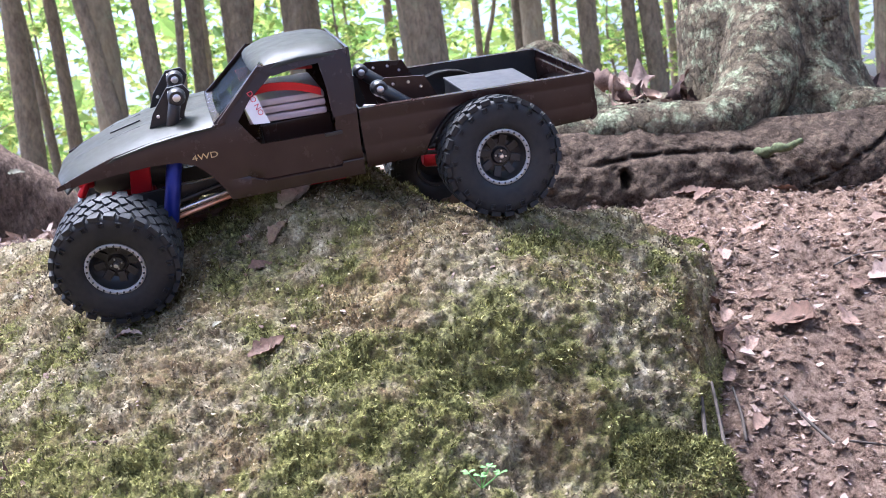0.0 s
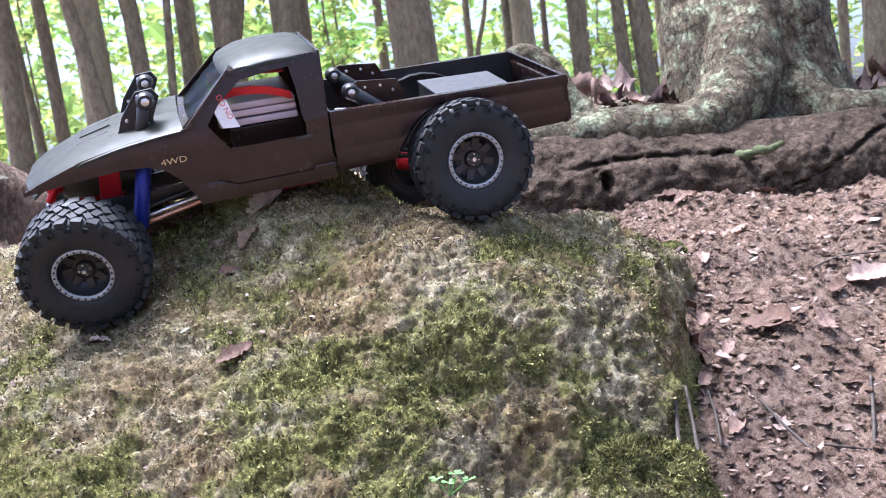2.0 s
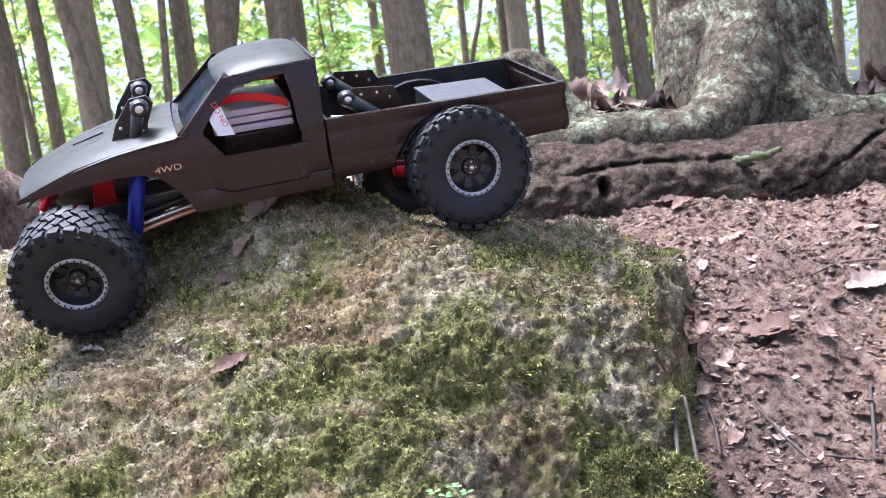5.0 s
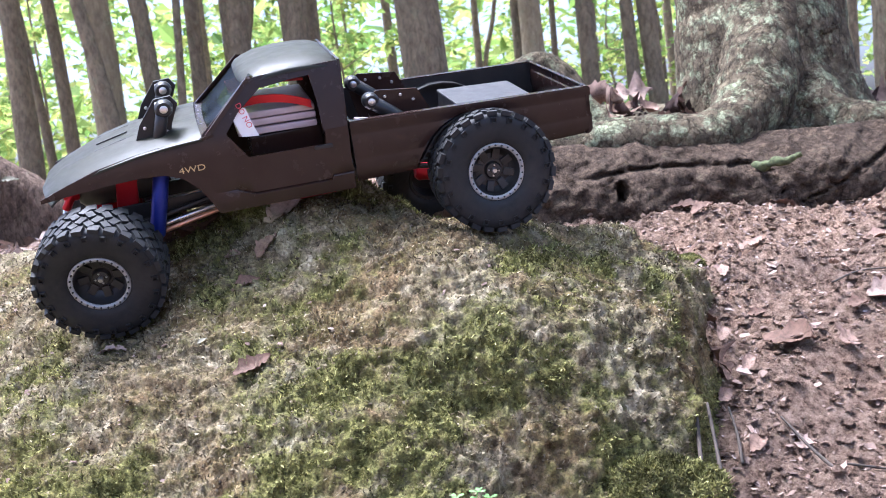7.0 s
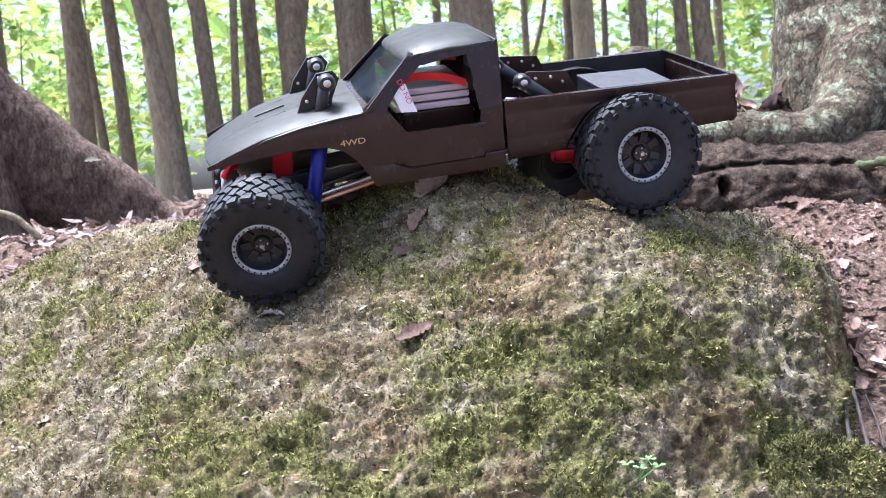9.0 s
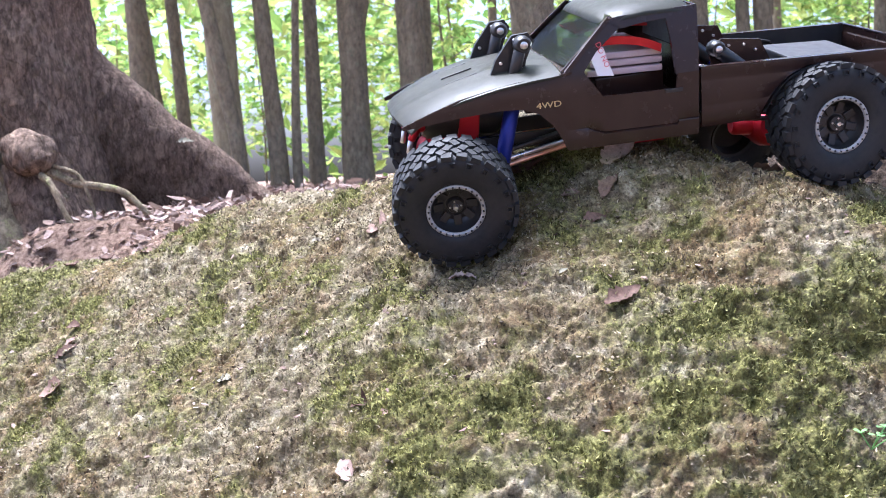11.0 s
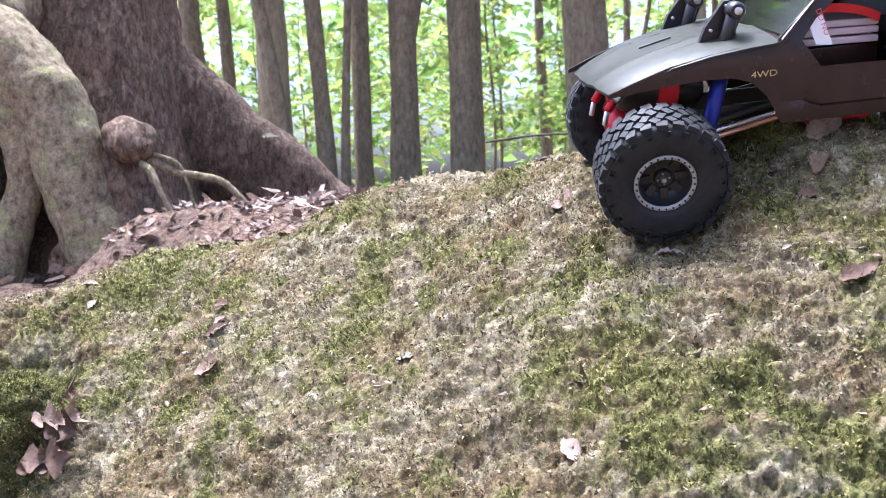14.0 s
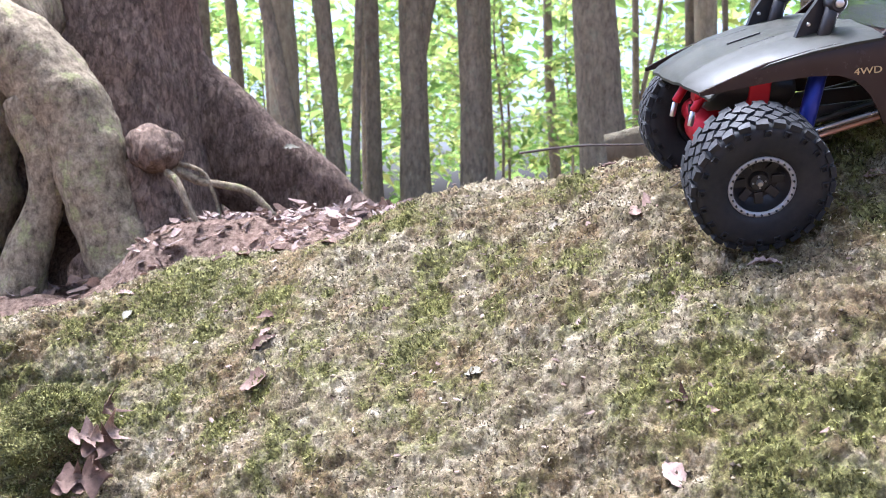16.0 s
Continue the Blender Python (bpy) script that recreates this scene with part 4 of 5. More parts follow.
# a clover sprig at the boulder's foot
cl = thing("clover", "small bright green three-leaved clover sprig", "plant", at=(0.008, 0.478, 0.301))
for k, (a, h, o) in enumerate(((0.3, 0.012, (-0.007, -0.004)), (1.4, 0.015, (0.006, -0.007)), (2.2, 0.009, (0.012, -0.002)), (0.9, 0.011, (0.001, -0.010)))):
    o, h = (o[0] * 0.75, o[1] * 0.75), h * 0.75
    link("stem", *tube([(0, 0, 0), (o[0] * 0.6, o[1] * 0.7, h * 0.6), (o[0], o[1], h)], [0.0003, 0.0003, 0.0003], 8, 5), CLOVER, cl)
    for j in range(3):
        t = a + j * 2.094
        c_, s_ = math.cos(t), math.sin(t)
        outline = [(0.75 * u, 0.75 * w) for u, w in ((0, 0), (0.0022, 0.0018), (0.0042, 0.0022), (0.0050, 0.0012), (0.0046, 0), (0.0050, -0.0012), (0.0042, -0.0022), (0.0022, -0.0018))]
        v = [(o[0] + c_ * u - s_ * w, o[1] + s_ * u + c_ * w, h + 0.12 * u + 0.0006 * (abs(w) / 0.002)) for u, w in outline]
        link("leaflet", v, [tuple(range(8))], CLOVER, cl, smooth=False)

# ---- litter, crumbs and moss, past counting ----
def flat_bits(p, size, r, tip=0.35):
    """Scraps of leaf lying about: each a bent four-sided flake."""
    n = len(p)
    a = r.uniform(0, 6.283, n)
    up = np.stack([r.normal(0, tip, n), r.normal(0, tip, n), np.ones(n)], 1)
    up /= np.linalg.norm(up, axis=1)[:, None]
    d = np.stack([np.cos(a), np.sin(a), np.zeros(n)], 1)
    d -= up * (d * up).sum(1)[:, None]
    s = np.cross(up, d)
    L, W = size[:, None], (size * r.uniform(0.3, 0.75, n))[:, None]
    bend = up * (size * r.uniform(-0.25, 0.35, n))[:, None]
    v = np.stack([p - d * L / 2, p - s * W / 2 + bend * 0.4, p + d * L * r.uniform(0.3, 0.5, (n, 1)) + bend, p + s * W / 2 + bend * 0.2, p + (d + s) * L * 0.28 + bend], 1).reshape(-1, 3)
    k = np.arange(n)[:, None] * 5
    return v, np.vstack([k + [0, 1, 4], k + [0, 4, 3], k + [1, 2, 4]])


rng = np.random.default_rng(5)
xy = np.vstack([np.stack([rng.uniform(0.12, 0.62, 6500), rng.uniform(0.42, 1.12, 6500)], 1),
                np.stack([rng.uniform(0.13, 0.20, 500) , rng.uniform(0.52, 0.85, 500)], 1) + 0.0])
sz = rng.uniform(0.002, 0.0065, len(xy)) * np.where(rng.random(len(xy)) > 0.90, 2.0, 1.0)
p = np.column_stack([xy, ground_z(xy[:, 0], xy[:, 1]) + sz * 0.2])
tagged(link("leaf_litter", *flat_bits(p, sz, rng), DRY_BITS, smooth=False), "crumbled brown leaf litter on the soil", "leaf litter", kind="stuff")
xy = np.vstack([np.stack([rng.uniform(-2.2, 0.8, 3000), rng.uniform(1.2, 3.0, 3000)], 1), np.stack([rng.uniform(-0.85, -0.25, 2200), rng.uniform(0.88, 1.5, 2200)], 1), np.stack([rng.uniform(-5, 5, 3500), rng.uniform(3.0, 10, 3500)], 1)])
sz = np.where(np.arange(len(xy)) < 3000, rng.uniform(0.012, 0.04, len(xy)), np.where(np.arange(len(xy)) < 5200, rng.uniform(0.006, 0.022, len(xy)), rng.uniform(0.03, 0.07, len(xy))))
p = np.column_stack([xy, ground_z(xy[:, 0], xy[:, 1]) + sz * 0.25])
tagged(link("leaf_litter", *flat_bits(p, sz, rng, 0.6), DRY_BITS, smooth=False), "deep brown dead leaves covering the forest floor", "leaf litter", kind="stuff")
xy = np.stack([rng.uniform(-0.7, 0.12, 900), rng.uniform(0.42, 0.85, 900)], 1)
sz = rng.uniform(0.0018, 0.006, len(xy))
p = np.column_stack([xy, boulder_top(xy[:, 0], xy[:, 1]) + 0.001])
tagged(link("leaf_crumbs", *flat_bits(p, sz, rng), DRY_BITS, smooth=False), "tiny scraps of dead leaf on the boulder", "leaf litter", kind="stuff")

n = 7000
xy = np.stack([rng.uniform(0.13, 0.6, n), rng.uniform(0.42, 1.1, n)], 1)
r_ = 0.0006 + 0.0045 * rng.random(n) ** 3
c = np.column_stack([xy, ground_z(xy[:, 0], xy[:, 1]) + r_ * 0.3])
oct_ = np.array([(1, 0, 0), (0, 1, 0), (-1, 0, 0), (0, -1, 0), (0, 0, 0.8), (0, 0, -0.8)], float)
v = (c[:, None] + oct_[None] * (r_[:, None, None] * rng.uniform(0.6, 1.3, (n, 6, 1)))).reshape(-1, 3)
k = np.arange(n)[:, None] * 6
f = np.vstack([k + q for q in ([0, 1, 4], [1, 2, 4], [2, 3, 4], [3, 0, 4], [1, 0, 5], [2, 1, 5], [3, 2, 5], [0, 3, 5])])
tagged(link("soil_crumbs", v, f, SOIL, smooth=False), "loose crumbs of reddish soil", "soil", kind="stuff")

# pale grit standing proud of the stone
n = 9000
at_ = rng.choice(np.where((BV[:, 0] > -0.72) & (BV[:, 0] < 0.18) & (BV[:, 1] > 0.41) & (BV[:, 1] < 0.90) & (MOSSY < 0.35))[0], n)
r_ = 0.0004 + 0.0010 * rng.random(n) ** 3
c = BV[at_] + BN[at_] * (r_ * 0.3)[:, None] + rng.normal(0, 0.0008, (n, 3))
v = (c[:, None] + oct_[None] * (r_[:, None, None] * rng.uniform(0.5, 1.4, (n, 6, 1)))).reshape(-1, 3)
k = np.arange(n)[:, None] * 6
f = np.vstack([k + q for q in ([0, 1, 4], [1, 2, 4], [2, 3, 4], [3, 0, 4], [1, 0, 5], [2, 1, 5], [3, 2, 5], [0, 3, 5])])
tagged(link("stone_grit", v, f, GRIT, smooth=False), "pale grains and crumbs of weathered stone on the boulder", "grit", kind="stuff")

# moss: short curled blades in tufts, green where it is thick, dry and tan between
def blades(base, normal, lean, tall, wide, r):
    """Pointed blades, one triangle each, standing on the given places: vertices and faces."""
    n = len(base)
    foot = base + r.normal(0, 0.0009, (n, 3)) * [1, 1, 0.2]
    d = normal + r.normal(0, lean, (n, 3))
    d /= np.linalg.norm(d, axis=1)[:, None]
    s = np.cross(d, r.normal(0, 1, (n, 3)))
    s /= np.linalg.norm(s, axis=1)[:, None]
    h, w = r.uniform(*tall, n)[:, None], r.uniform(*wide, n)[:, None]
    return np.stack([foot - s * w - d * 0.0006, foot + s * w - d * 0.0006, foot + d * h], 1).reshape(-1, 3), np.arange(n * 3).reshape(-1, 3)


seen = (BV[:, 0] > -0.78) & (BV[:, 0] < 0.22) & (BV[:, 1] > 0.42) & (BV[:, 1] < 0.93)
keep = np.where((MOSSY > 0.26) & seen)[0]
pick = np.repeat(keep[rng.random(len(keep)) < np.clip((MOSSY[keep] - 0.16) / 0.7, 0.05, 1) * 0.8], 3)
tagged(link("moss", *blades(BV[pick], BN[pick], 0.55, (0.0012, 0.0032), (0.0004, 0.0008), rng), MOSS, smooth=False), "short yellow-green moss in patches on the boulder", "moss", kind="stuff")
keep = np.where((MOSSY < 0.45) & seen)[0]
bare = 0.35 + 0.65 * step(-0.3, 0.4, fbm(BV[keep, 0] * 30, BV[keep, 1] * 30, BV[keep, 2] * 30, 2, 95))
pick = np.repeat(keep[rng.random(len(keep)) < 0.6 * bare], 2)
tagged(link("dry_moss", *blades(BV[pick], BN[pick], 0.9, (0.0009, 0.0026), (0.0003, 0.0007), rng), DRY_MOSS, smooth=False), "dry tan moss fibres covering the boulder", "moss", kind="stuff")
for ob in STONES:
    q = np.array([o.co for o in ob.data.vertices])
    nn_ = np.array([o.normal for o in ob.data.vertices])
    pick = np.repeat(np.arange(len(q)), 3)
    tagged(link("moss", *blades(q[pick] + np.array(ob.location), nn_[pick], 0.6, (0.0012, 0.0030), (0.0004, 0.0008), rng), MOSS, smooth=False), "short yellow-green moss on a small stone", "moss", kind="stuff")


# ---- the model pickup truck ----
def coat(name, col, rough, metal=0.0, dust=0.12, spec=0.4):
    """Paint, rubber or metal with a thin uneven film of pale dust."""
    m, nt, b = material(name, rough, metal, spec)
    v = coords(nt)
    f = ramp(nt, grain(nt, v, 55, 9, 0.7), [(0.42, (0, 0, 0)), (0.75, (dust, dust, dust))])
    paint(nt, b, mixed(nt, f, col, (0.26, 0.21, 0.16)))
    r = ramp(nt, grain(nt, v, 120, 7, 0.65), [(0.3, (rough * 0.8,) * 3), (0.7, (min(1, rough * 1.25),) * 3)])
    nt.links.new(r, b.inputs["Roughness"])
    relief(nt, b, grain(nt, v, 1500, 3), 0.12, 0.0002)
    return m


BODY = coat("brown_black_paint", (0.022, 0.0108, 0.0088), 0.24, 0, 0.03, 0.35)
# Body paint again, with the green sheen of reflected forest put into its colour.
BODY_SHEEN = coat("paint_with_sheen_tint", (0.022, 0.022, 0.015), 0.45, 0, 0.06, 0.22)
RUBBER = coat("rubber", (0.011, 0.0115, 0.013), 0.65, 0, 0.08, 0.35)
BLACK = coat("black_plastic", (0.012, 0.012, 0.013), 0.4, 0, 0.08)
RED = coat("red_metal", (0.42, 0.010, 0.022), 0.35, 0.55, 0.05)
BLUE = coat("blue_metal", (0.015, 0.028, 0.24), 0.35, 0.5, 0.05)
SILVER = coat("bright_metal", (0.62, 0.61, 0.60), 0.3, 0.95, 0.05)
COPPER = coat("copper_metal", (0.62, 0.34, 0.22), 0.35, 0.8, 0.05)
RING = coat("worn_white_ring", (0.33, 0.33, 0.33), 0.5, 0.2, 0.6)
GREY = coat("grey_lid", (0.045, 0.044, 0.047), 0.6, 0, 0.08, 0.25)
PINKISH = coat("pale_plastic", (0.52, 0.42, 0.43), 0.5, 0, 0.15)
REDCLOTH = coat("red_strap", (0.55, 0.020, 0.025), 0.5, 0, 0.03)
CARD = plain("white_card", (0.72, 0.70, 0.70), 0.6, 0, 0.06)
INKRED = plain("red_ink", (0.55, 0.05, 0.06), 0.6, 0, 0.05)
GOLD = plain("gold_letters", (0.55, 0.42, 0.22), 0.4, 0.5, 0.15, 60, 0)
DECAL = plain("pale_decal", (0.62, 0.64, 0.64), 0.5, 0, 0.15, 200, 0)
gm, gnt, gb = material("tinted_glass", 0.08, 0, 0.5)
clear = gnt.nodes.new("ShaderNodeBsdfTransparent")
clear.inputs["Color"].default_value = (0.32, 0.36, 0.24, 1)
shine = gnt.nodes.new("ShaderNodeBsdfGlossy")
shine.inputs["Roughness"].default_value = 0.12
blend = gnt.nodes.new("ShaderNodeMixShader")
blend.inputs[0].default_value = 0.09
gnt.links.new(clear.outputs[0], blend.inputs[1])
gnt.links.new(shine.outputs[0], blend.inputs[2])
gnt.links.new(blend.outputs[0], gnt.nodes["Material Output"].inputs["Surface"])
gnt.nodes.remove(gb)
GLASS = gm

TRUCK = pose(0.0168, 0.6969, 0.4656, 15.03, -4.75, 14.09) @ Matrix.Scale(1.042, 4)
truck = thing("toy_pickup_truck", "dusty brown-black toy pickup truck with big off-road tyres", "toy truck")
truck.matrix_world = TRUCK


def shell(grid, inward, name, mat, parent=truck, label="", smooth=True):
    """A curved panel with thickness: grid of points in rows, thickened by the vector inward."""
    g = np.asarray(grid, float)
    r, c = g.shape[:2]
    inner = g + np.asarray(inward, float)
    v = np.vstack([g.reshape(-1, 3), inner.reshape(-1, 3)])
    i = np.arange(r * c).reshape(r, c)
    o = r * c
    q = [(i[a, b], i[a, b + 1], i[a + 1, b + 1], i[a + 1, b]) for a in range(r - 1) for b in range(c - 1)]
    q += [tuple(o + k for k in reversed(t)) for t in q]
    rim = list(i[0]) + list(i[1:, -1]) + list(i[-1, -2::-1]) + list(i[-2:0:-1, 0])
    q += [(rim[k], rim[k - 1], o + rim[k - 1], o + rim[k]) for k in range(len(rim))]
    ob = link(name, v, q, mat, parent, label, smooth)
    if smooth:
        ob.data.set_sharp_from_angle(angle=radians(35))
    return ob


def box_bm(bm, size, m, bevel=0.0):
    r = bmesh.ops.create_cube(bm, size=1, matrix=m @ Matrix.Diagonal((*size, 1)))
    if bevel:
        ed = list({e for vv in r["verts"] for e in vv.link_edges})
        bmesh.ops.bevel(bm, geom=ed, offset=bevel, segments=2, affect="EDGES", profile=0.6)


def box(name, size, m, mat, parent=truck, bevel=0.0006, label=""):
    bm = bmesh.new()
    box_bm(bm, size, m, bevel)
    return part(name, bm, mat, parent, label)


def rod(name, a, b, r, mat, parent=truck, label="", sides=14, r2=None, cap=0.0):
    """A round bar from a to b with softened ends."""
    a, b = np.array(a, float), np.array(b, float)
    d = (b - a) / np.linalg.norm(b - a)
    up = np.array([0.3, 0.2, 1.0]) if abs(d[2]) < 0.8 else np.array([1.0, 0.1, 0.0])
    s = np.cross(d, up)
    s /= np.linalg.norm(s)
    u = np.cross(s, d)
    r2 = r if r2 is None else r2
    ang = np.linspace(0, 2 * math.pi, sides, endpoint=False)
    ring = np.outer(np.cos(ang), s) + np.outer(np.sin(ang), u)
    e = min(r * 0.3, np.linalg.norm(b - a) * 0.2)
    rows = [a + ring * r * 0.75, a + d * e + ring * r, b - d * e + ring * r2, b + ring * r2 * 0.75]
    v = np.vstack(rows + [a[None], b[None]])
    f = [(k * sides + j, k * sides + (j + 1) % sides, (k + 1) * sides + (j + 1) % sides, (k + 1) * sides + j) for k in range(3) for j in range(sides)]
    n = 4 * sides
    f += [(n, (j + 1) % sides, j) for j in range(sides)] + [(n + 1, 3 * sides + j, 3 * sides + (j + 1) % sides) for j in range(sides)]
    ob = link(name, v, f, mat, parent, label)
    ob.data.set_sharp_from_angle(angle=radians(40))
    return ob


def revolve(profile, segs=56):
    """Turns (radius, y) points about the y axis."""
    ang = np.linspace(0, 2 * math.pi, segs, endpoint=False)
    v = np.vstack([np.stack([r * np.cos(ang), np.full(segs, y), r * np.sin(ang)], 1) for r, y in profile])
    n = len(profile)
    f = [(k * segs + j, k * segs + (j + 1) % segs, (k + 1) * segs + (j + 1) % segs, (k + 1) * segs + j) for k in range(n - 1) for j in range(segs)]
    return v, f


def curve_at(pts):
    xs_, zs_ = zip(*pts)
    return lambda x: float(np.interp(x, xs_, zs_))


# body sides: front wing and door
LOW = curve_at([(-0.237, 0.0345), (-0.205, 0.0345), (-0.185, 0.034), (-0.172, 0.0325), (-0.163, 0.0285), (-0.156, 0.021), (-0.151, 0.012), (-0.148, 0.0045), (-0.073, 0.0035)])
HIGH = curve_at([(-0.237, 0.0365), (-0.222, 0.0405), (-0.205, 0.0445), (-0.185, 0.0470), (-0.165, 0.0487), (-0.150, 0.0495), (-0.1365, 0.0485), (-0.1355, 0.0465), (-0.127, 0.0335), (-0.0855, 0.0325), (-0.0845, 0.041), (-0.073, 0.041)])


def half(x, z=0.02):
    """Half the body's width at a station."""
    w = 0.052 - 0.11 * max(0.0, -0.165 - x) - 0.25 * max(0.0, z - 0.041)
    return w - 0.0016 * max(0.0, 1 - z / 0.010)


xs_side = sorted({-0.237, -0.231, -0.222, -0.205, -0.185, -0.172, -0.163, -0.156, -0.151, -0.148, -0.1365, -0.1355, -0.131, -0.127, -0.11, -0.0985, -0.0855, -0.0845, -0.079, -0.073})
for s in (-1, 1):
    rows = []
    for u in (0, 0.12, 0.25, 0.27, 0.30, 0.5, 0.72, 0.9, 1.0):
        rows.append([(x, s * (half(x, LOW(x) + u * (HIGH(x) - LOW(x))) - (0.0007 if u == 0.27 and x > -0.147 else 0)), LOW(x) + u * (HIGH(x) - LOW(x))) for x in xs_side])
    shell(rows, (0, -s * 0.0016, 0), "side_panel", BODY, truck, "front wing and door of the cab")
    # door frame: pillars and roof rail
    def P(x, z, inn=0.0):
        return (x, s * (half(x, z) - inn), z)
    shell([[P(-0.150, 0.0495), P(-0.1365, 0.0485)], [P(-0.138, 0.060), P(-0.1285, 0.0585)], [P(-0.1215, 0.0745), P(-0.1135, 0.0705)]], (0, -s * 0.0022, 0), "pillar", BODY)
    shell([[P(-0.0855, 0.0405), P(-0.0725, 0.0405)], [P(-0.086, 0.058), P(-0.0718, 0.058)], [P(-0.0875, 0.0725), P(-0.0715, 0.0725)]], (0, -s * 0.0024, 0), "pillar", BODY)
    shell([[P(-0.1215, 0.0735), P(-0.1215, 0.0750)], [P(-0.1135, 0.0695), P(-0.1135, 0.0762)], [P(-0.1, 0.0712), P(-0.1, 0.0768)], [P(-0.0715, 0.0715), P(-0.0715, 0.0758)]], (0, -s * 0.0022, 0), "roof_rail", BODY)
    box("door_handle", (0.010, 0.0012, 0.0022), pose(-0.087, s * 0.0523, 0.0315), BLACK, truck, 0.0004)
    # raised lettering on the front wing
    tc = bpy.data.curves.new("lettering", "FONT")
    tc.body, tc.size, tc.extrude, tc.align_x = "4WD", 0.0046, 0.0002, "CENTER"
    tob = new("lettering", tc)
    dg = bpy.context.evaluated_depsgraph_get()
    tme = bpy.data.meshes.new_from_object(tob.evaluated_get(dg))
    bpy.data.objects.remove(tob)
    tme.transform(Matrix.Diagonal((1.35, 1, 1, 1)))
    lt = new("lettering", tme)
    tme.materials.append(GOLD)
    lt.parent = truck
    lt.matrix_basis = pose(-0.1575, s * 0.05245, 0.0300, 90, 0, 0 if s < 0 else 180)
    tagged(lt, "small gold raised lettering")

# bonnet with a crown and two creases
rows = []
for x, z in ((-0.2385, 0.0350), (-0.2350, 0.0375), (-0.226, 0.0412), (-0.205, 0.0468), (-0.185, 0.0494), (-0.165, 0.0511), (-0.1505, 0.0520)):
    w = half(x)
    rows.append([(x + 0.006 * (abs(u) ** 3) * (1 if x < -0.22 else 0.2), u * w, z + 0.0022 - 0.0018 * u * u - 0.0034 * abs(u) ** 6 + (0.0006 if 0.35 < abs(u) < 0.5 else 0) - (0.0004 if abs(u) < 0.3 else 0)) for u in (-1, -0.94, -0.8, -0.55, -0.5, -0.42, -0.36, -0.2, 0, 0.2, 0.36, 0.42, 0.5, 0.55, 0.8, 0.94, 1)])
shell(rows, (0, 0, -0.0014), "bonnet", BODY_SHEEN, truck, "sloping bonnet with moulded creases")
for y in (-0.02, 0.0, 0.02):
    box("bonnet_slot", (0.018, 0.0012, 0.0008), pose(-0.198, y * 0.9, 0.0500, 0, -8, 0), BLACK, truck, 0.0002)
# cowl, windscreen, roof
shell([[(-0.1505, u * 0.052, 0.0515 - 0.0022 * abs(u) ** 4), (-0.143, u * 0.050, 0.0520 - 0.0022 * abs(u) ** 4)] for u in np.linspace(-1, 1, 9)], (0, 0, -0.0015), "cowl", BODY)
shell([[(-0.1465 + 0.0270 * k + 0.002 * abs(u) ** 2, u * (0.0475 - 0.006 * k), 0.0520 + 0.0250 * k) for u in np.linspace(-1, 1, 9)] for k in (0, 0.5, 1)], (0.0010, 0, -0.0008), "windscreen", GLASS, truck, "sloping tinted windscreen")
for s in (-1, 1):
    shell([[(-0.1475, s * 0.0480, 0.0515), (-0.1475, s * 0.0510, 0.0500)], [(-0.1195, s * 0.0412, 0.0772), (-0.1205, s * 0.0438, 0.0762)]], (0.002, 0, -0.001), "screen_pillar", BODY)
rows = []
for x, z in ((-0.1245, 0.0745), (-0.1225, 0.0768), (-0.1180, 0.0790), (-0.110, 0.0812), (-0.098, 0.0824), (-0.086, 0.0822), (-0.078, 0.0812), (-0.0735, 0.0796), (-0.0708, 0.0765)):
    rows.append([(x + 0.0030 * abs(u) ** 3 * (x < -0.115), u * 0.0438, z - 0.0014 * u * u - 0.0042 * abs(u) ** 8) for u in (-1, -0.98, -0.94, -0.87, -0.76, -0.6, -0.35, 0, 0.35, 0.6, 0.76, 0.87, 0.94, 0.98, 1)])
shell(rows, (0, 0, -0.0018), "roof", BODY_SHEEN, truck, "rounded roof, its green sheen put into the colour").data.set_sharp_from_angle(angle=radians(70))
# cab back with its window
def back_pt(u, z):
    return (-0.0718 + 0.0025 * (z - 0.041) / 0.036, u * (half(-0.08, z) - 0.0006), z)
for z0, z1, u0, u1 in ((0.014, 0.050, -1, 1), (0.0735, 0.0762, -1, 1), (0.050, 0.0735, -1, -0.80), (0.050, 0.0735, 0.80, 1)):
    shell([[back_pt(u, z) for u in np.linspace(u0, u1, 5)] for z in (z0, (z0 + z1) / 2, z1)], (-0.0016, 0, 0), "back_panel", BODY)
rw = shell([[(-0.0722 + 0.0025 * (z - 0.041) / 0.036, u * 0.0385 * (1 - 0.9 * (z - 0.05)), z) for u in np.linspace(-1, 1, 5)] for z in (0.0505, 0.0732)], (-0.001, 0, 0), "rear_window", BLACK, truck, "dark rear window with pale stripes")
for k, w in enumerate((0.0075, 0.0055, 0.0055, 0.0030, 0.0060)):
    y = (-0.022, -0.0115, -0.002, 0.0062, 0.0145)[k]
    box("decal_bar", (0.0005, w, 0.0062 if k != 3 else 0.0014), pose(-0.0712 + 0.0014, y, 0.0615), DECAL, rw, 0)
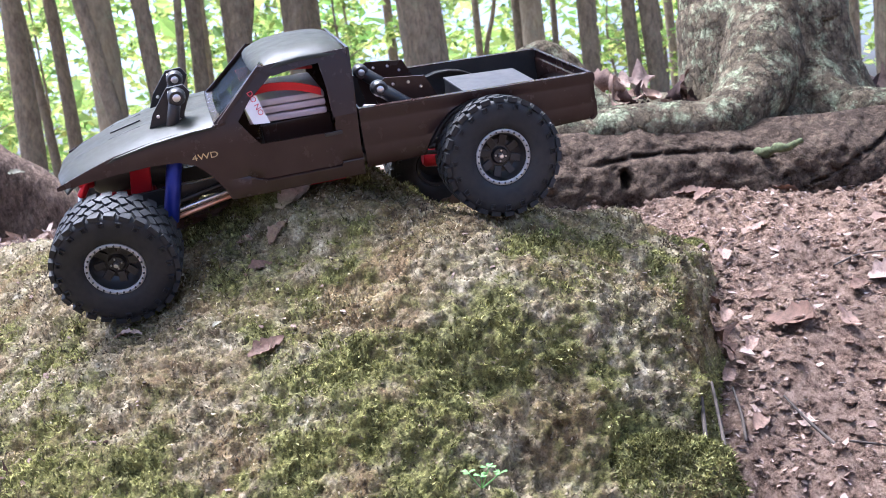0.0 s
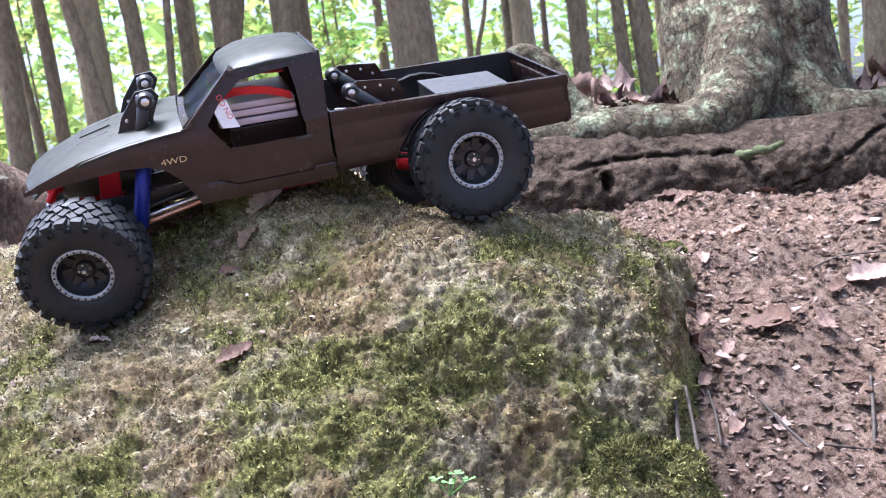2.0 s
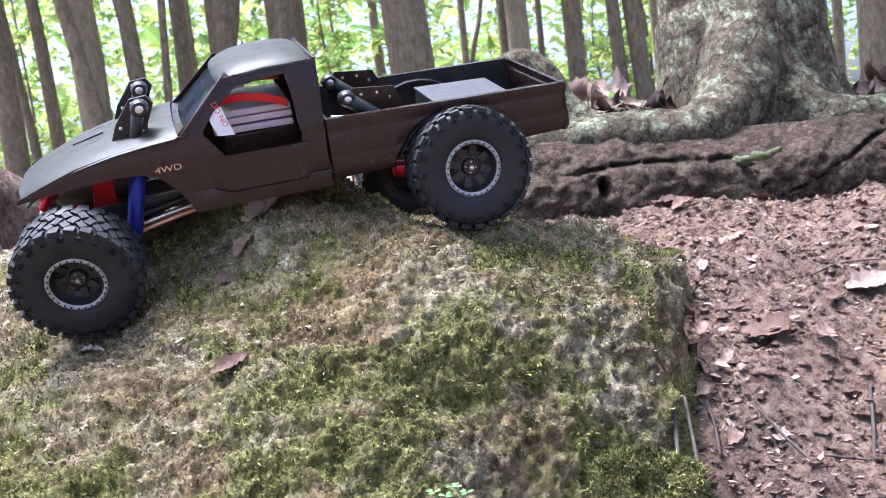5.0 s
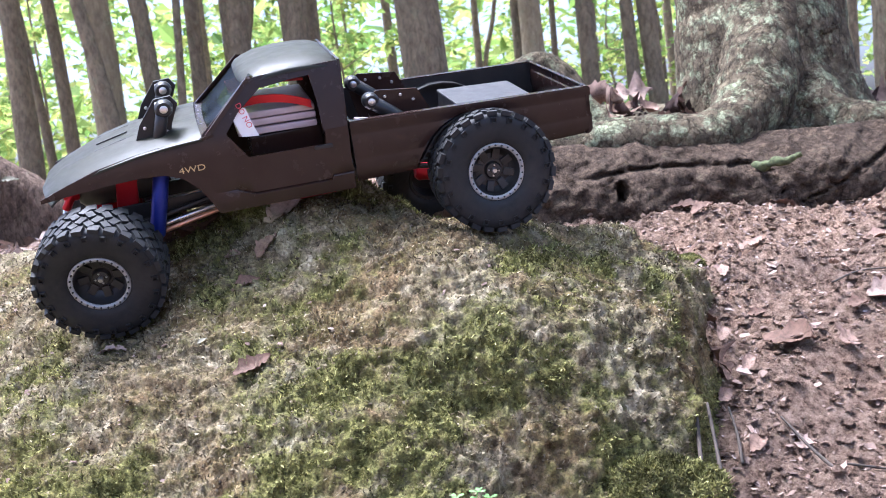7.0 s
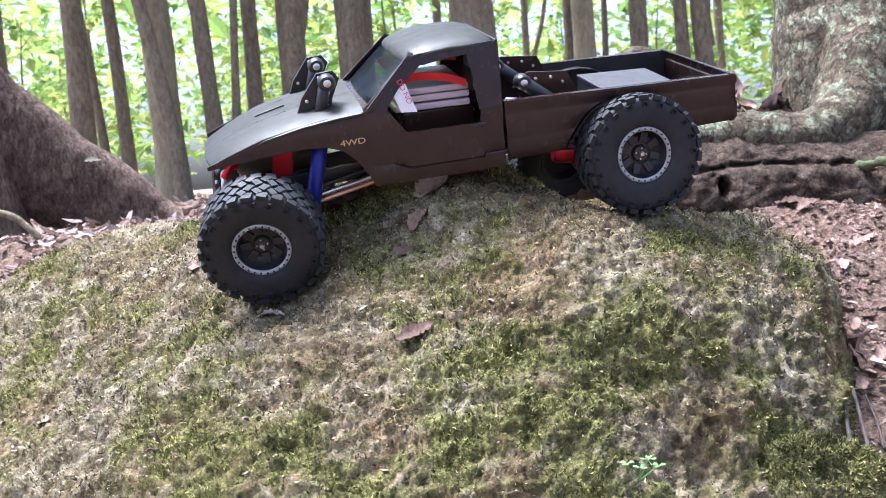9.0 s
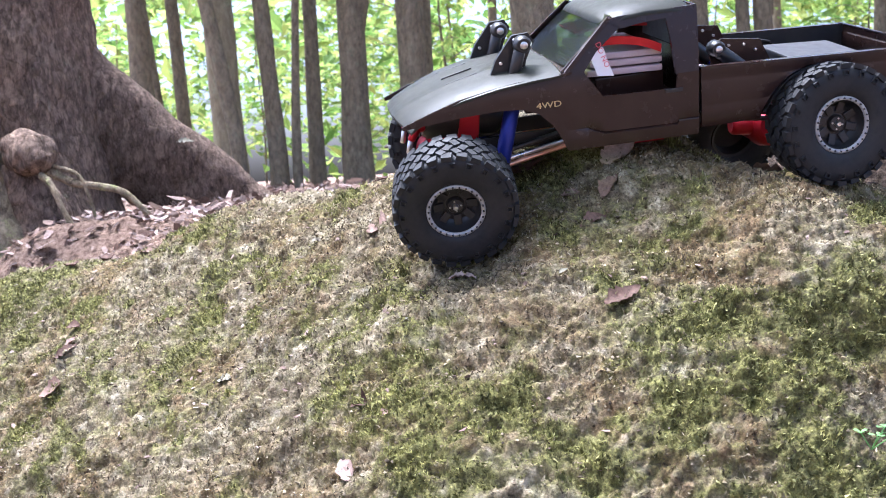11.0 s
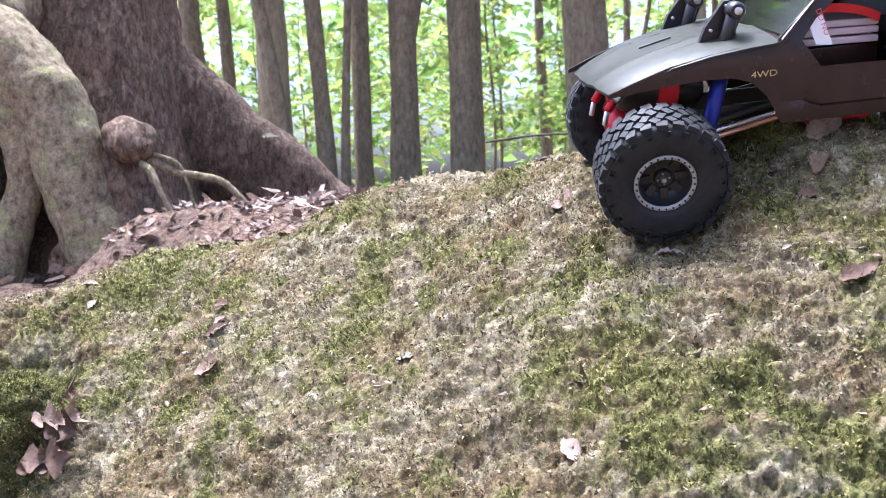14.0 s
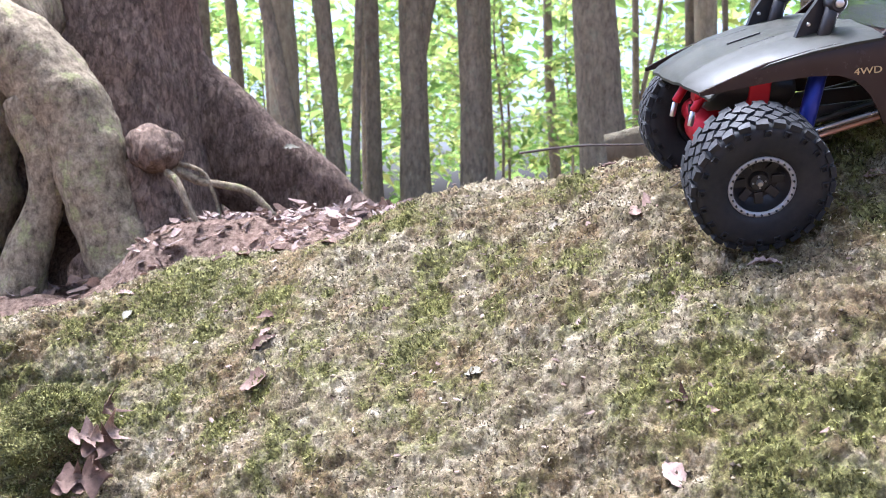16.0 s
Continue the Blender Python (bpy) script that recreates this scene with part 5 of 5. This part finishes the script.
# cargo bed
xs_bed = [-0.071] + list(np.linspace(-0.0365, 0.0365, 17)) + [0.067]
xs_bed = sorted(set(xs_bed + [-0.055, 0.05, -0.0368, 0.0368]))
for s in (-1, 1):
    rows = []
    for zr, off in ((0.005, -0.0018), (0.009, -0.0002), (0.017, 0), (0.0180, -0.0002), (0.0192, 0), (0.030, 0.0), (0.0322, -0.0003), (0.0338, -0.0005), (0.0362, 0.0002), (0.0402, 0.0003), (0.0412, -0.0006)):
        rows.append([(x, s * (0.0515 + off), max(zr, math.sqrt(max(0.0, 0.0362 ** 2 - x * x)) + zr * 0.01)) for x in xs_bed])
    shell(rows, (0, -s * 0.0016, 0), "bed_side", BODY, truck, "bed side with a pressed crease and wheel arch")
    shell([[(x, s * y, 0.0413) for x in (-0.071, -0.03, 0.02, 0.067)] for y in (0.0517, 0.0472)], (0, 0, -0.0016), "bed_rail", BODY)
    shell([[(x, s * 0.0470, z) for x in (-0.071, -0.03, 0.02, 0.066)] for z in (0.0150 if s else 0, 0.0405)], (0, s * 0.001, 0), "inner_wall", BLACK)
    a = np.linspace(0, math.pi, 14)
    shell([[(0.0350 * math.cos(t), s * y, max(0.012, 0.0355 * math.sin(t))) for t in a] for y in (0.0515, 0.040)], (0, 0, -0.001), "wheel_arch", BLACK)
shell([[(x, u * 0.047, 0.0145) for u in np.linspace(-1, 1, 5)] for x in (-0.071, -0.04)], (0, 0, -0.0015), "bed_floor", BLACK)
shell([[(x, u * 0.047, 0.0145) for u in np.linspace(-1, 1, 5)] for x in (0.038, 0.066)], (0, 0, -0.0015), "bed_floor", BLACK)
shell([[(-0.0705, u * 0.047, z) for u in np.linspace(-1, 1, 5)] for z in (0.0145, 0.040)], (0.0015, 0, 0), "bed_front", BLACK)
tg = shell([[(0.0665 + d, u * 0.0515, z) for u in np.linspace(-1, 1, 7)] for z, d in ((0.005, -0.001), (0.008, 0.0012), (0.020, 0.0012), (0.021, 0.0005), (0.034, 0.0005), (0.035, 0.0014), (0.040, 0.0014), (0.0418, 0.0))], (-0.0022, 0, 0), "tailgate", BODY, truck, "tailgate with a latch and worn pale lettering marks")
box("latch", (0.0016, 0.012, 0.005), pose(0.0684, 0, 0.0335), BLACK, tg, 0.0005)
for k in range(6):
    box("letter_bar", (0.0005, 0.0042, 0.0060), pose(0.0674, -0.0205 + 0.0082 * k, 0.0165), RING, tg, 0)
for s in (-1, 1):
    box("tail_lamp", (0.0016, 0.006, 0.016), pose(0.0672, s * 0.0465, 0.021), BLACK, truck, 0.0005)
lidbox = box("equipment_box", (0.047, 0.040, 0.017), pose(0.020, 0.004, 0.0225, 3, 4, 3), BLACK, truck, 0.001)
box("lid", (0.0468, 0.0398, 0.0016), pose(0.020, 0.004, 0.0316, 3, 4, 3), GREY, lidbox, 0.0005, "flat grey lid")
box("bracket", (0.010, 0.010, 0.018), pose(-0.062, -0.034, 0.030, 0, 12, 0), PINKISH, truck, 0.001, "pale plastic bracket")

# suspension towers front and rear
for s in (-1, 1):
    y = s * 0.030
    poly = [(-0.052, 0.016), (-0.018, 0.016), (-0.018, 0.030), (-0.027, 0.050), (-0.050, 0.053), (-0.058, 0.048)]
    bm = bmesh.new()
    vs = [bm.verts.new((x, y, z)) for x, z in poly]
    face = bm.faces.new(vs)
    ex = bmesh.ops.extrude_face_region(bm, geom=[face])
    bmesh.ops.translate(bm, vec=(0, 0.0016, 0), verts=[q for q in ex["geom"] if isinstance(q, bmesh.types.BMVert)])
    tw = part("shock_tower", bm, BODY, truck, "dark metal shock tower plate with bolts")
    for x, z in ((-0.046, 0.0485), (-0.037, 0.0480), (-0.030, 0.0440), (-0.044, 0.032)):
        rod("bolt", (x, y - 0.0012, z), (x, y + 0.0028, z), 0.0009, SILVER, tw, "", 10)
    cap_ = rod("shock_cap", (-0.055, y - 0.008, 0.0485), (-0.055, y + 0.0005, 0.0485), 0.0048, BLACK, truck)
    rod("bolt", (-0.055, y - 0.0092, 0.0485), (-0.055, y - 0.0075, 0.0485), 0.0021, SILVER, cap_, "", 12)
    sh = rod("shock_absorber", (-0.054, y - 0.004, 0.0475), (-0.034, y - 0.004, 0.030), 0.0042, BLACK, truck)
    rod("shock_body", (-0.034, y - 0.006, 0.030), (-0.012, y - 0.008, 0.006), 0.0040, BLUE, sh, "blue shock body")
    # front
    poly = [(-0.186, 0.044), (-0.166, 0.044), (-0.163, 0.056), (-0.158, 0.0665), (-0.161, 0.0715), (-0.170, 0.0710), (-0.180, 0.058)]
    bm = bmesh.new()
    vs = [bm.verts.new((x, y, z)) for x, z in poly]
    face = bm.faces.new(vs)
    ex = bmesh.ops.extrude_face_region(bm, geom=[face])
    bmesh.ops.translate(bm, vec=(0, 0.003, 0), verts=[q for q in ex["geom"] if isinstance(q, bmesh.types.BMVert)])
    tw = part("shock_tower", bm, BLACK, truck, "black tower poking through the bonnet")
    for x, z in ((-0.1690, 0.0685), (-0.1775, 0.0560), (-0.1665, 0.0520)):
        rod("bolt", (x, y - 0.0014, z), (x, y + 0.001, z), 0.0010, SILVER, tw, "", 10)
    cap_ = rod("shock_cap", (-0.1655, y - 0.008, 0.0660), (-0.1655, y + 0.0005, 0.0660), 0.0050, BLACK, truck)
    rod("bolt", (-0.1655, y - 0.0092, 0.0660), (-0.1655, y - 0.0075, 0.0660), 0.0022, SILVER, cap_, "", 12)
    sh = rod("shock_absorber", (-0.1665, y - 0.004, 0.0650), (-0.172, y - 0.004, 0.047), 0.0034, BLACK, truck)
    rod("shock_body", (-0.173, y - 0.005, 0.0350), (-0.184, y - 0.007, -0.006), 0.0044, BLUE, sh, "blue shock body")

# chassis, links and axles
for s in (-1, 1):
    box("chassis_rail", (0.262, 0.0025, 0.009), pose(-0.09, s * 0.019, 0.006), BLACK, truck, 0.0005)
    for z0, z1, mt in ((0.000, -0.006, SILVER), (0.006, -0.002, BLACK), (-0.003, -0.010, COPPER)):
        rod("link_rod", (-0.205, s * (0.030 - 0.3 * z0), z1), (-0.125, s * 0.022, z0 + 0.006), 0.0016, mt, truck, "", 10)
        rod("link_rod", (-0.006, s * (0.030 - 0.3 * z0) * 0.7, z1 + 0.006), (-0.075, s * 0.018, z0 + 0.009), 0.0016, BLACK, truck, "", 10)
box("skid_plate", (0.036, 0.030, 0.008), pose(-0.098, 0, -0.004), RED, truck, 0.001, "red metal gearbox skid plate")
box("motor_mount", (0.012, 0.030, 0.022), pose(-0.196, 0, 0.016, 0, 8, 0), RED, truck, 0.001, "red motor mount")
rod("motor", (-0.222, -0.004, 0.022), (-0.175, -0.004, 0.020), 0.011, BLACK, truck)
rod("winch_drum", (-0.2295, -0.012, 0.022), (-0.221, -0.012, 0.022), 0.0042, RED, truck)
for s in (-1, 1):
    sk = rod("bumper_mount", (-0.230, s * 0.014, 0.014), (-0.222, s * 0.014, 0.026), 0.0024, RED, truck)
    rod("shackle", (-0.232, s * 0.014, 0.006), (-0.230, s * 0.014, 0.014), 0.0016, SILVER, sk, "", 8)

FRONT_TILT, REAR_TILT = 12.5, -13.5
for x, z, tilt, nm in ((-0.212, -0.0045, FRONT_TILT, "front_axle"), (-0.003, -0.0135, REAR_TILT, "rear_axle")):
    m = pose(x, 0, z, tilt)
    def at(px, py, pz):
        return tuple(m @ Vector((px, py, pz)))
    ax = rod(nm, at(0, -0.041, 0), at(0, 0.041, 0), 0.0052, BLACK, truck, "axle tube")
    rod("differential", at(0, 0.002, 0), at(0, 0.022, 0), 0.0120, RED, ax, "red differential housing", 20)
    rod("pinion", at(0.010 if x < -0.1 else -0.010, 0.012, 0.002), at(0.022 if x < -0.1 else -0.024, 0.012, 0.004), 0.0060, RED, ax, "", 16)
    for s in (-1, 1):
        rod("axle_collar", at(0, s * 0.026, 0), at(0, s * 0.040, 0), 0.0072, RED, ax, "red axle collar", 18)
        rod("hub_pin", at(0, s * 0.040, 0), at(0, s * 0.050, 0), 0.0034, COPPER, ax, "", 12)

# cab contents seen through the door window
inside = box("battery_tray", (0.040, 0.060, 0.020), pose(-0.104, 0.002, 0.029), BODY, truck, 0.001)
for k, z in enumerate((0.0425, 0.0475, 0.0520)):
    box("battery_layer", (0.044 - 0.002 * k, 0.066, 0.0040), pose(-0.108 + 0.001 * k, 0.0, z, 0, 2, 0), PINKISH, inside, 0.0012, "ribbed pale plastic layer")
strap = [(-0.128, -0.034, 0.060), (-0.116, -0.037, 0.0615), (-0.104, -0.038, 0.060), (-0.095, -0.038, 0.0570), (-0.088, -0.037, 0.0535)]
ln = spline(strap, 18)
shell([[tuple(q + [0, -0.001, 0.0028]) for q in ln], [tuple(q + [0, 0.001, -0.0022]) for q in ln]], (0, 0.0012, 0), "strap", REDCLOTH, truck, "bright red strap")
shell([[(-0.130, y, 0.0655), (-0.110, y, 0.068), (-0.088, y, 0.0655)] for y in (-0.015, 0.02)], (0, 0, -0.0015), "strap", REDCLOTH, truck, "red strap")
tag_ = shell([[(-0.1325, -0.0465, 0.0610), (-0.1240, -0.0465, 0.0605)], [(-0.1310, -0.0480, 0.0530), (-0.1220, -0.0480, 0.0520)], [(-0.1285, -0.0490, 0.0450), (-0.1195, -0.0490, 0.0440)]], (0, 0.0005, 0), "paper_tag", CARD, truck, "white paper tag with red print", False)
tc = bpy.data.curves.new("print", "FONT")
tc.body, tc.size, tc.align_x = "DO NO", 0.0042, "CENTER"
tob = new("print", tc)
dg = bpy.context.evaluated_depsgraph_get()
tme = bpy.data.meshes.new_from_object(tob.evaluated_get(dg))
bpy.data.objects.remove(tob)
tme.materials.append(INKRED)
lt = new("print", tme)
lt.parent = tag_
lt.matrix_basis = pose(-0.1268, -0.0496, 0.0535, 82, 0, 0) @ pose(0, 0, 0, 0, 0, -72)
tagged(lt, "red capital letters")

# wheels
def lug(bm, ang, y, r, length, width, high, twist):
    m = Matrix.Rotation(-ang, 4, "Y") @ Matrix.Translation((r, y, 0)) @ Matrix.Rotation(twist, 4, "X") @ Matrix.Diagonal((high, length, width, 1))
    bmesh.ops.create_cube(bm, size=1, matrix=m)


def make_tyre():
    """The carcass and the joined lugs and side squares, as two bmeshes."""
    bm, lugs = bmesh.new(), bmesh.new()
    prof = [(0.0160, -0.0105), (0.0172, -0.0122), (0.0200, -0.0133), (0.0245, -0.0139), (0.0285, -0.0138), (0.0315, -0.0132), (0.0332, -0.0118), (0.0337, -0.006), (0.0338, 0)]
    prof = prof + [(r, -y) for r, y in prof[-2::-1]]
    v, f = revolve(prof, 64)
    bv = [bm.verts.new(p) for p in v]
    for q in f:
        bm.faces.new([bv[i] for i in q]).smooth = True
    n = 26
    for k in range(n):
        a = 2 * math.pi * k / n
        d = math.pi / n
        for s in (-1, 1):
            off = 0 if s < 0 else d
            lug(lugs, a + off, s * 0.0028, 0.0344, 0.0060, 0.0042, 0.0020, s * 0.55)
            lug(lugs, a + off + d * 0.9, s * 0.0070, 0.0343, 0.0054, 0.0040, 0.0020, -s * 0.6)
            lug(lugs, a + off + d * 0.2, s * 0.0110, 0.0337, 0.0050 if k % 2 else 0.0058, 0.0056, 0.0026, s * 0.15)
            if k < 20:
                b_ = 2 * math.pi * k / 20 + off
                for dr, dt, lr, lt_ in ((0.0013, 0, 0.0006, 0.0030), (-0.0013, 0, 0.0006, 0.0030), (0, 0.0013, 0.0030, 0.0006), (0, -0.0013, 0.0030, 0.0006)):
                    m = Matrix.Rotation(-b_, 4, "Y") @ Matrix.Translation((0.0297 + dr, s * 0.0140, dt)) @ Matrix.Diagonal((lr, 0.0016, lt_, 1))
                    bmesh.ops.create_cube(lugs, size=1, matrix=m)
    return bm, lugs


def make_wheel(name):
    """The near side of the wheel faces -y."""
    v, f = revolve([(0.0005, -0.0060), (0.0042, -0.0060), (0.0048, -0.0050), (0.0052, -0.0035), (0.0100, -0.0030), (0.0122, -0.0045), (0.0134, -0.0085), (0.0140, -0.0106), (0.0162, -0.0112), (0.0170, -0.0100), (0.0166, 0.0), (0.0170, 0.0100), (0.0160, 0.0115), (0.0140, 0.0108), (0.0130, 0.002), (0.0060, 0.001), (0.0005, 0.001)], 48)
    w = link("wheel", v, f, BLACK, truck, "black dished wheel")
    w.data.set_sharp_from_angle(angle=radians(40))
    bm, lugs = make_tyre()
    part("tyre", bm, RUBBER, w, "chunky black off-road tyre")
    tagged(part("tread", lugs, RUBBER, w, "dusty rubber tread lugs"), kind="stuff")
    v, f = revolve([(0.0141, -0.0108), (0.0143, -0.0120), (0.0162, -0.0122), (0.0167, -0.0112), (0.0150, -0.0106), (0.0141, -0.0108)], 64)
    ring = link("beadlock_ring", v, f, RING, w, "scuffed pale beadlock ring with bolts")
    bm = bmesh.new()
    for k in range(26):
        a = 2 * math.pi * k / 26
        bmesh.ops.create_cone(bm, segments=7, radius1=0.00062, radius2=0.0005, depth=0.0008, cap_ends=True, matrix=Matrix.Translation((0.01525 * math.cos(a), -0.0124, 0.01525 * math.sin(a))) @ Matrix.Rotation(radians(90), 4, "X"))
    part("ring_bolts", bm, BLACK, w)
    for k in range(8):
        a = 2 * math.pi * (k + 0.5) / 8
        m = Matrix.Rotation(-a, 4, "Y") @ Matrix.Translation((0.0096, -0.0040, 0)) @ Matrix.Rotation(radians(-10), 4, "Z")
        box("spoke", (0.0062, 0.0022, 0.0044), m, BLACK, w, 0.0005)
    rod("hub_nut", (0, -0.0085, 0), (0, -0.0055, 0), 0.0017, SILVER, w, "bright hub nut", 6)
    for k in range(4):
        a = 2 * math.pi * (k + 0.3) / 4
        rod("wheel_bolt", (0.0031 * math.cos(a), -0.0066, 0.0031 * math.sin(a)), (0.0031 * math.cos(a), -0.0055, 0.0031 * math.sin(a)), 0.0006, SILVER, w, "", 8)
    return w


first = make_wheel("wheel")
WHEEL = Matrix.Scale(0.965, 4)
first.matrix_basis = pose(-0.2145, -0.057, -0.0128, FRONT_TILT) @ pose(0, 0, 0, 0, 0, -8) @ pose(0, 0, 0, 0, 17, 0) @ WHEEL
def wheel_copy(m):
    w = first.copy()
    scene.collection.objects.link(w)
    w.parent, w.matrix_basis = truck, m
    made = {first: w}
    for o in first.children_recursive:
        c = o.copy()
        scene.collection.objects.link(c)
        c.parent = made[o.parent]
        made[o] = c
    return w


wheel_copy(pose(0.003, -0.057, 0.0, REAR_TILT * 0.4) @ pose(0, 0, 0, 0, 40, 0) @ WHEEL)
wheel_copy(pose(-0.203, 0.051, -0.005, FRONT_TILT * 0.5, 0, 172) @ pose(0, 0, 0, 0, 70, 0) @ WHEEL)
wheel_copy(pose(-0.010, 0.057, -0.027, REAR_TILT, 0, 180) @ pose(0, 0, 0, 0, 5, 0) @ WHEEL)

# the shell's slight sag towards its nose and tail, and its height over the axles
SHELL = ("side_panel", "pillar", "roof_rail", "bonnet", "bonnet_slot", "cowl", "windscreen", "screen_pillar", "roof", "back_panel", "rear_window", "decal_bar", "bed_side", "bed_rail", "inner_wall", "bed_front", "tailgate", "latch", "letter_bar", "tail_lamp")
RUNNING_GEAR = {o for w in truck.children if w.name.split(".")[0] in ("wheel", "front_axle", "rear_axle") for o in (w, *w.children_recursive)}
for o in truck.children_recursive:
    if o in RUNNING_GEAR:
        continue
    for q in o.data.vertices:
        x, z = q.co.x, q.co.z
        if o.name.split(".")[0] in SHELL:
            if x > -0.072:
                u = (x + 0.072) / 0.139
                q.co.z += 0.0015 * (1 - u) - 0.0045 * u * z / 0.041 + 0.004 * u * (1 - z / 0.041)
            if x < -0.165:
                q.co.z -= 0.0060 * ((-0.165 - x) / 0.066) ** 1.4
        if o.name.split(".")[0] not in ("lettering", "print"):
            q.co.z *= 0.947
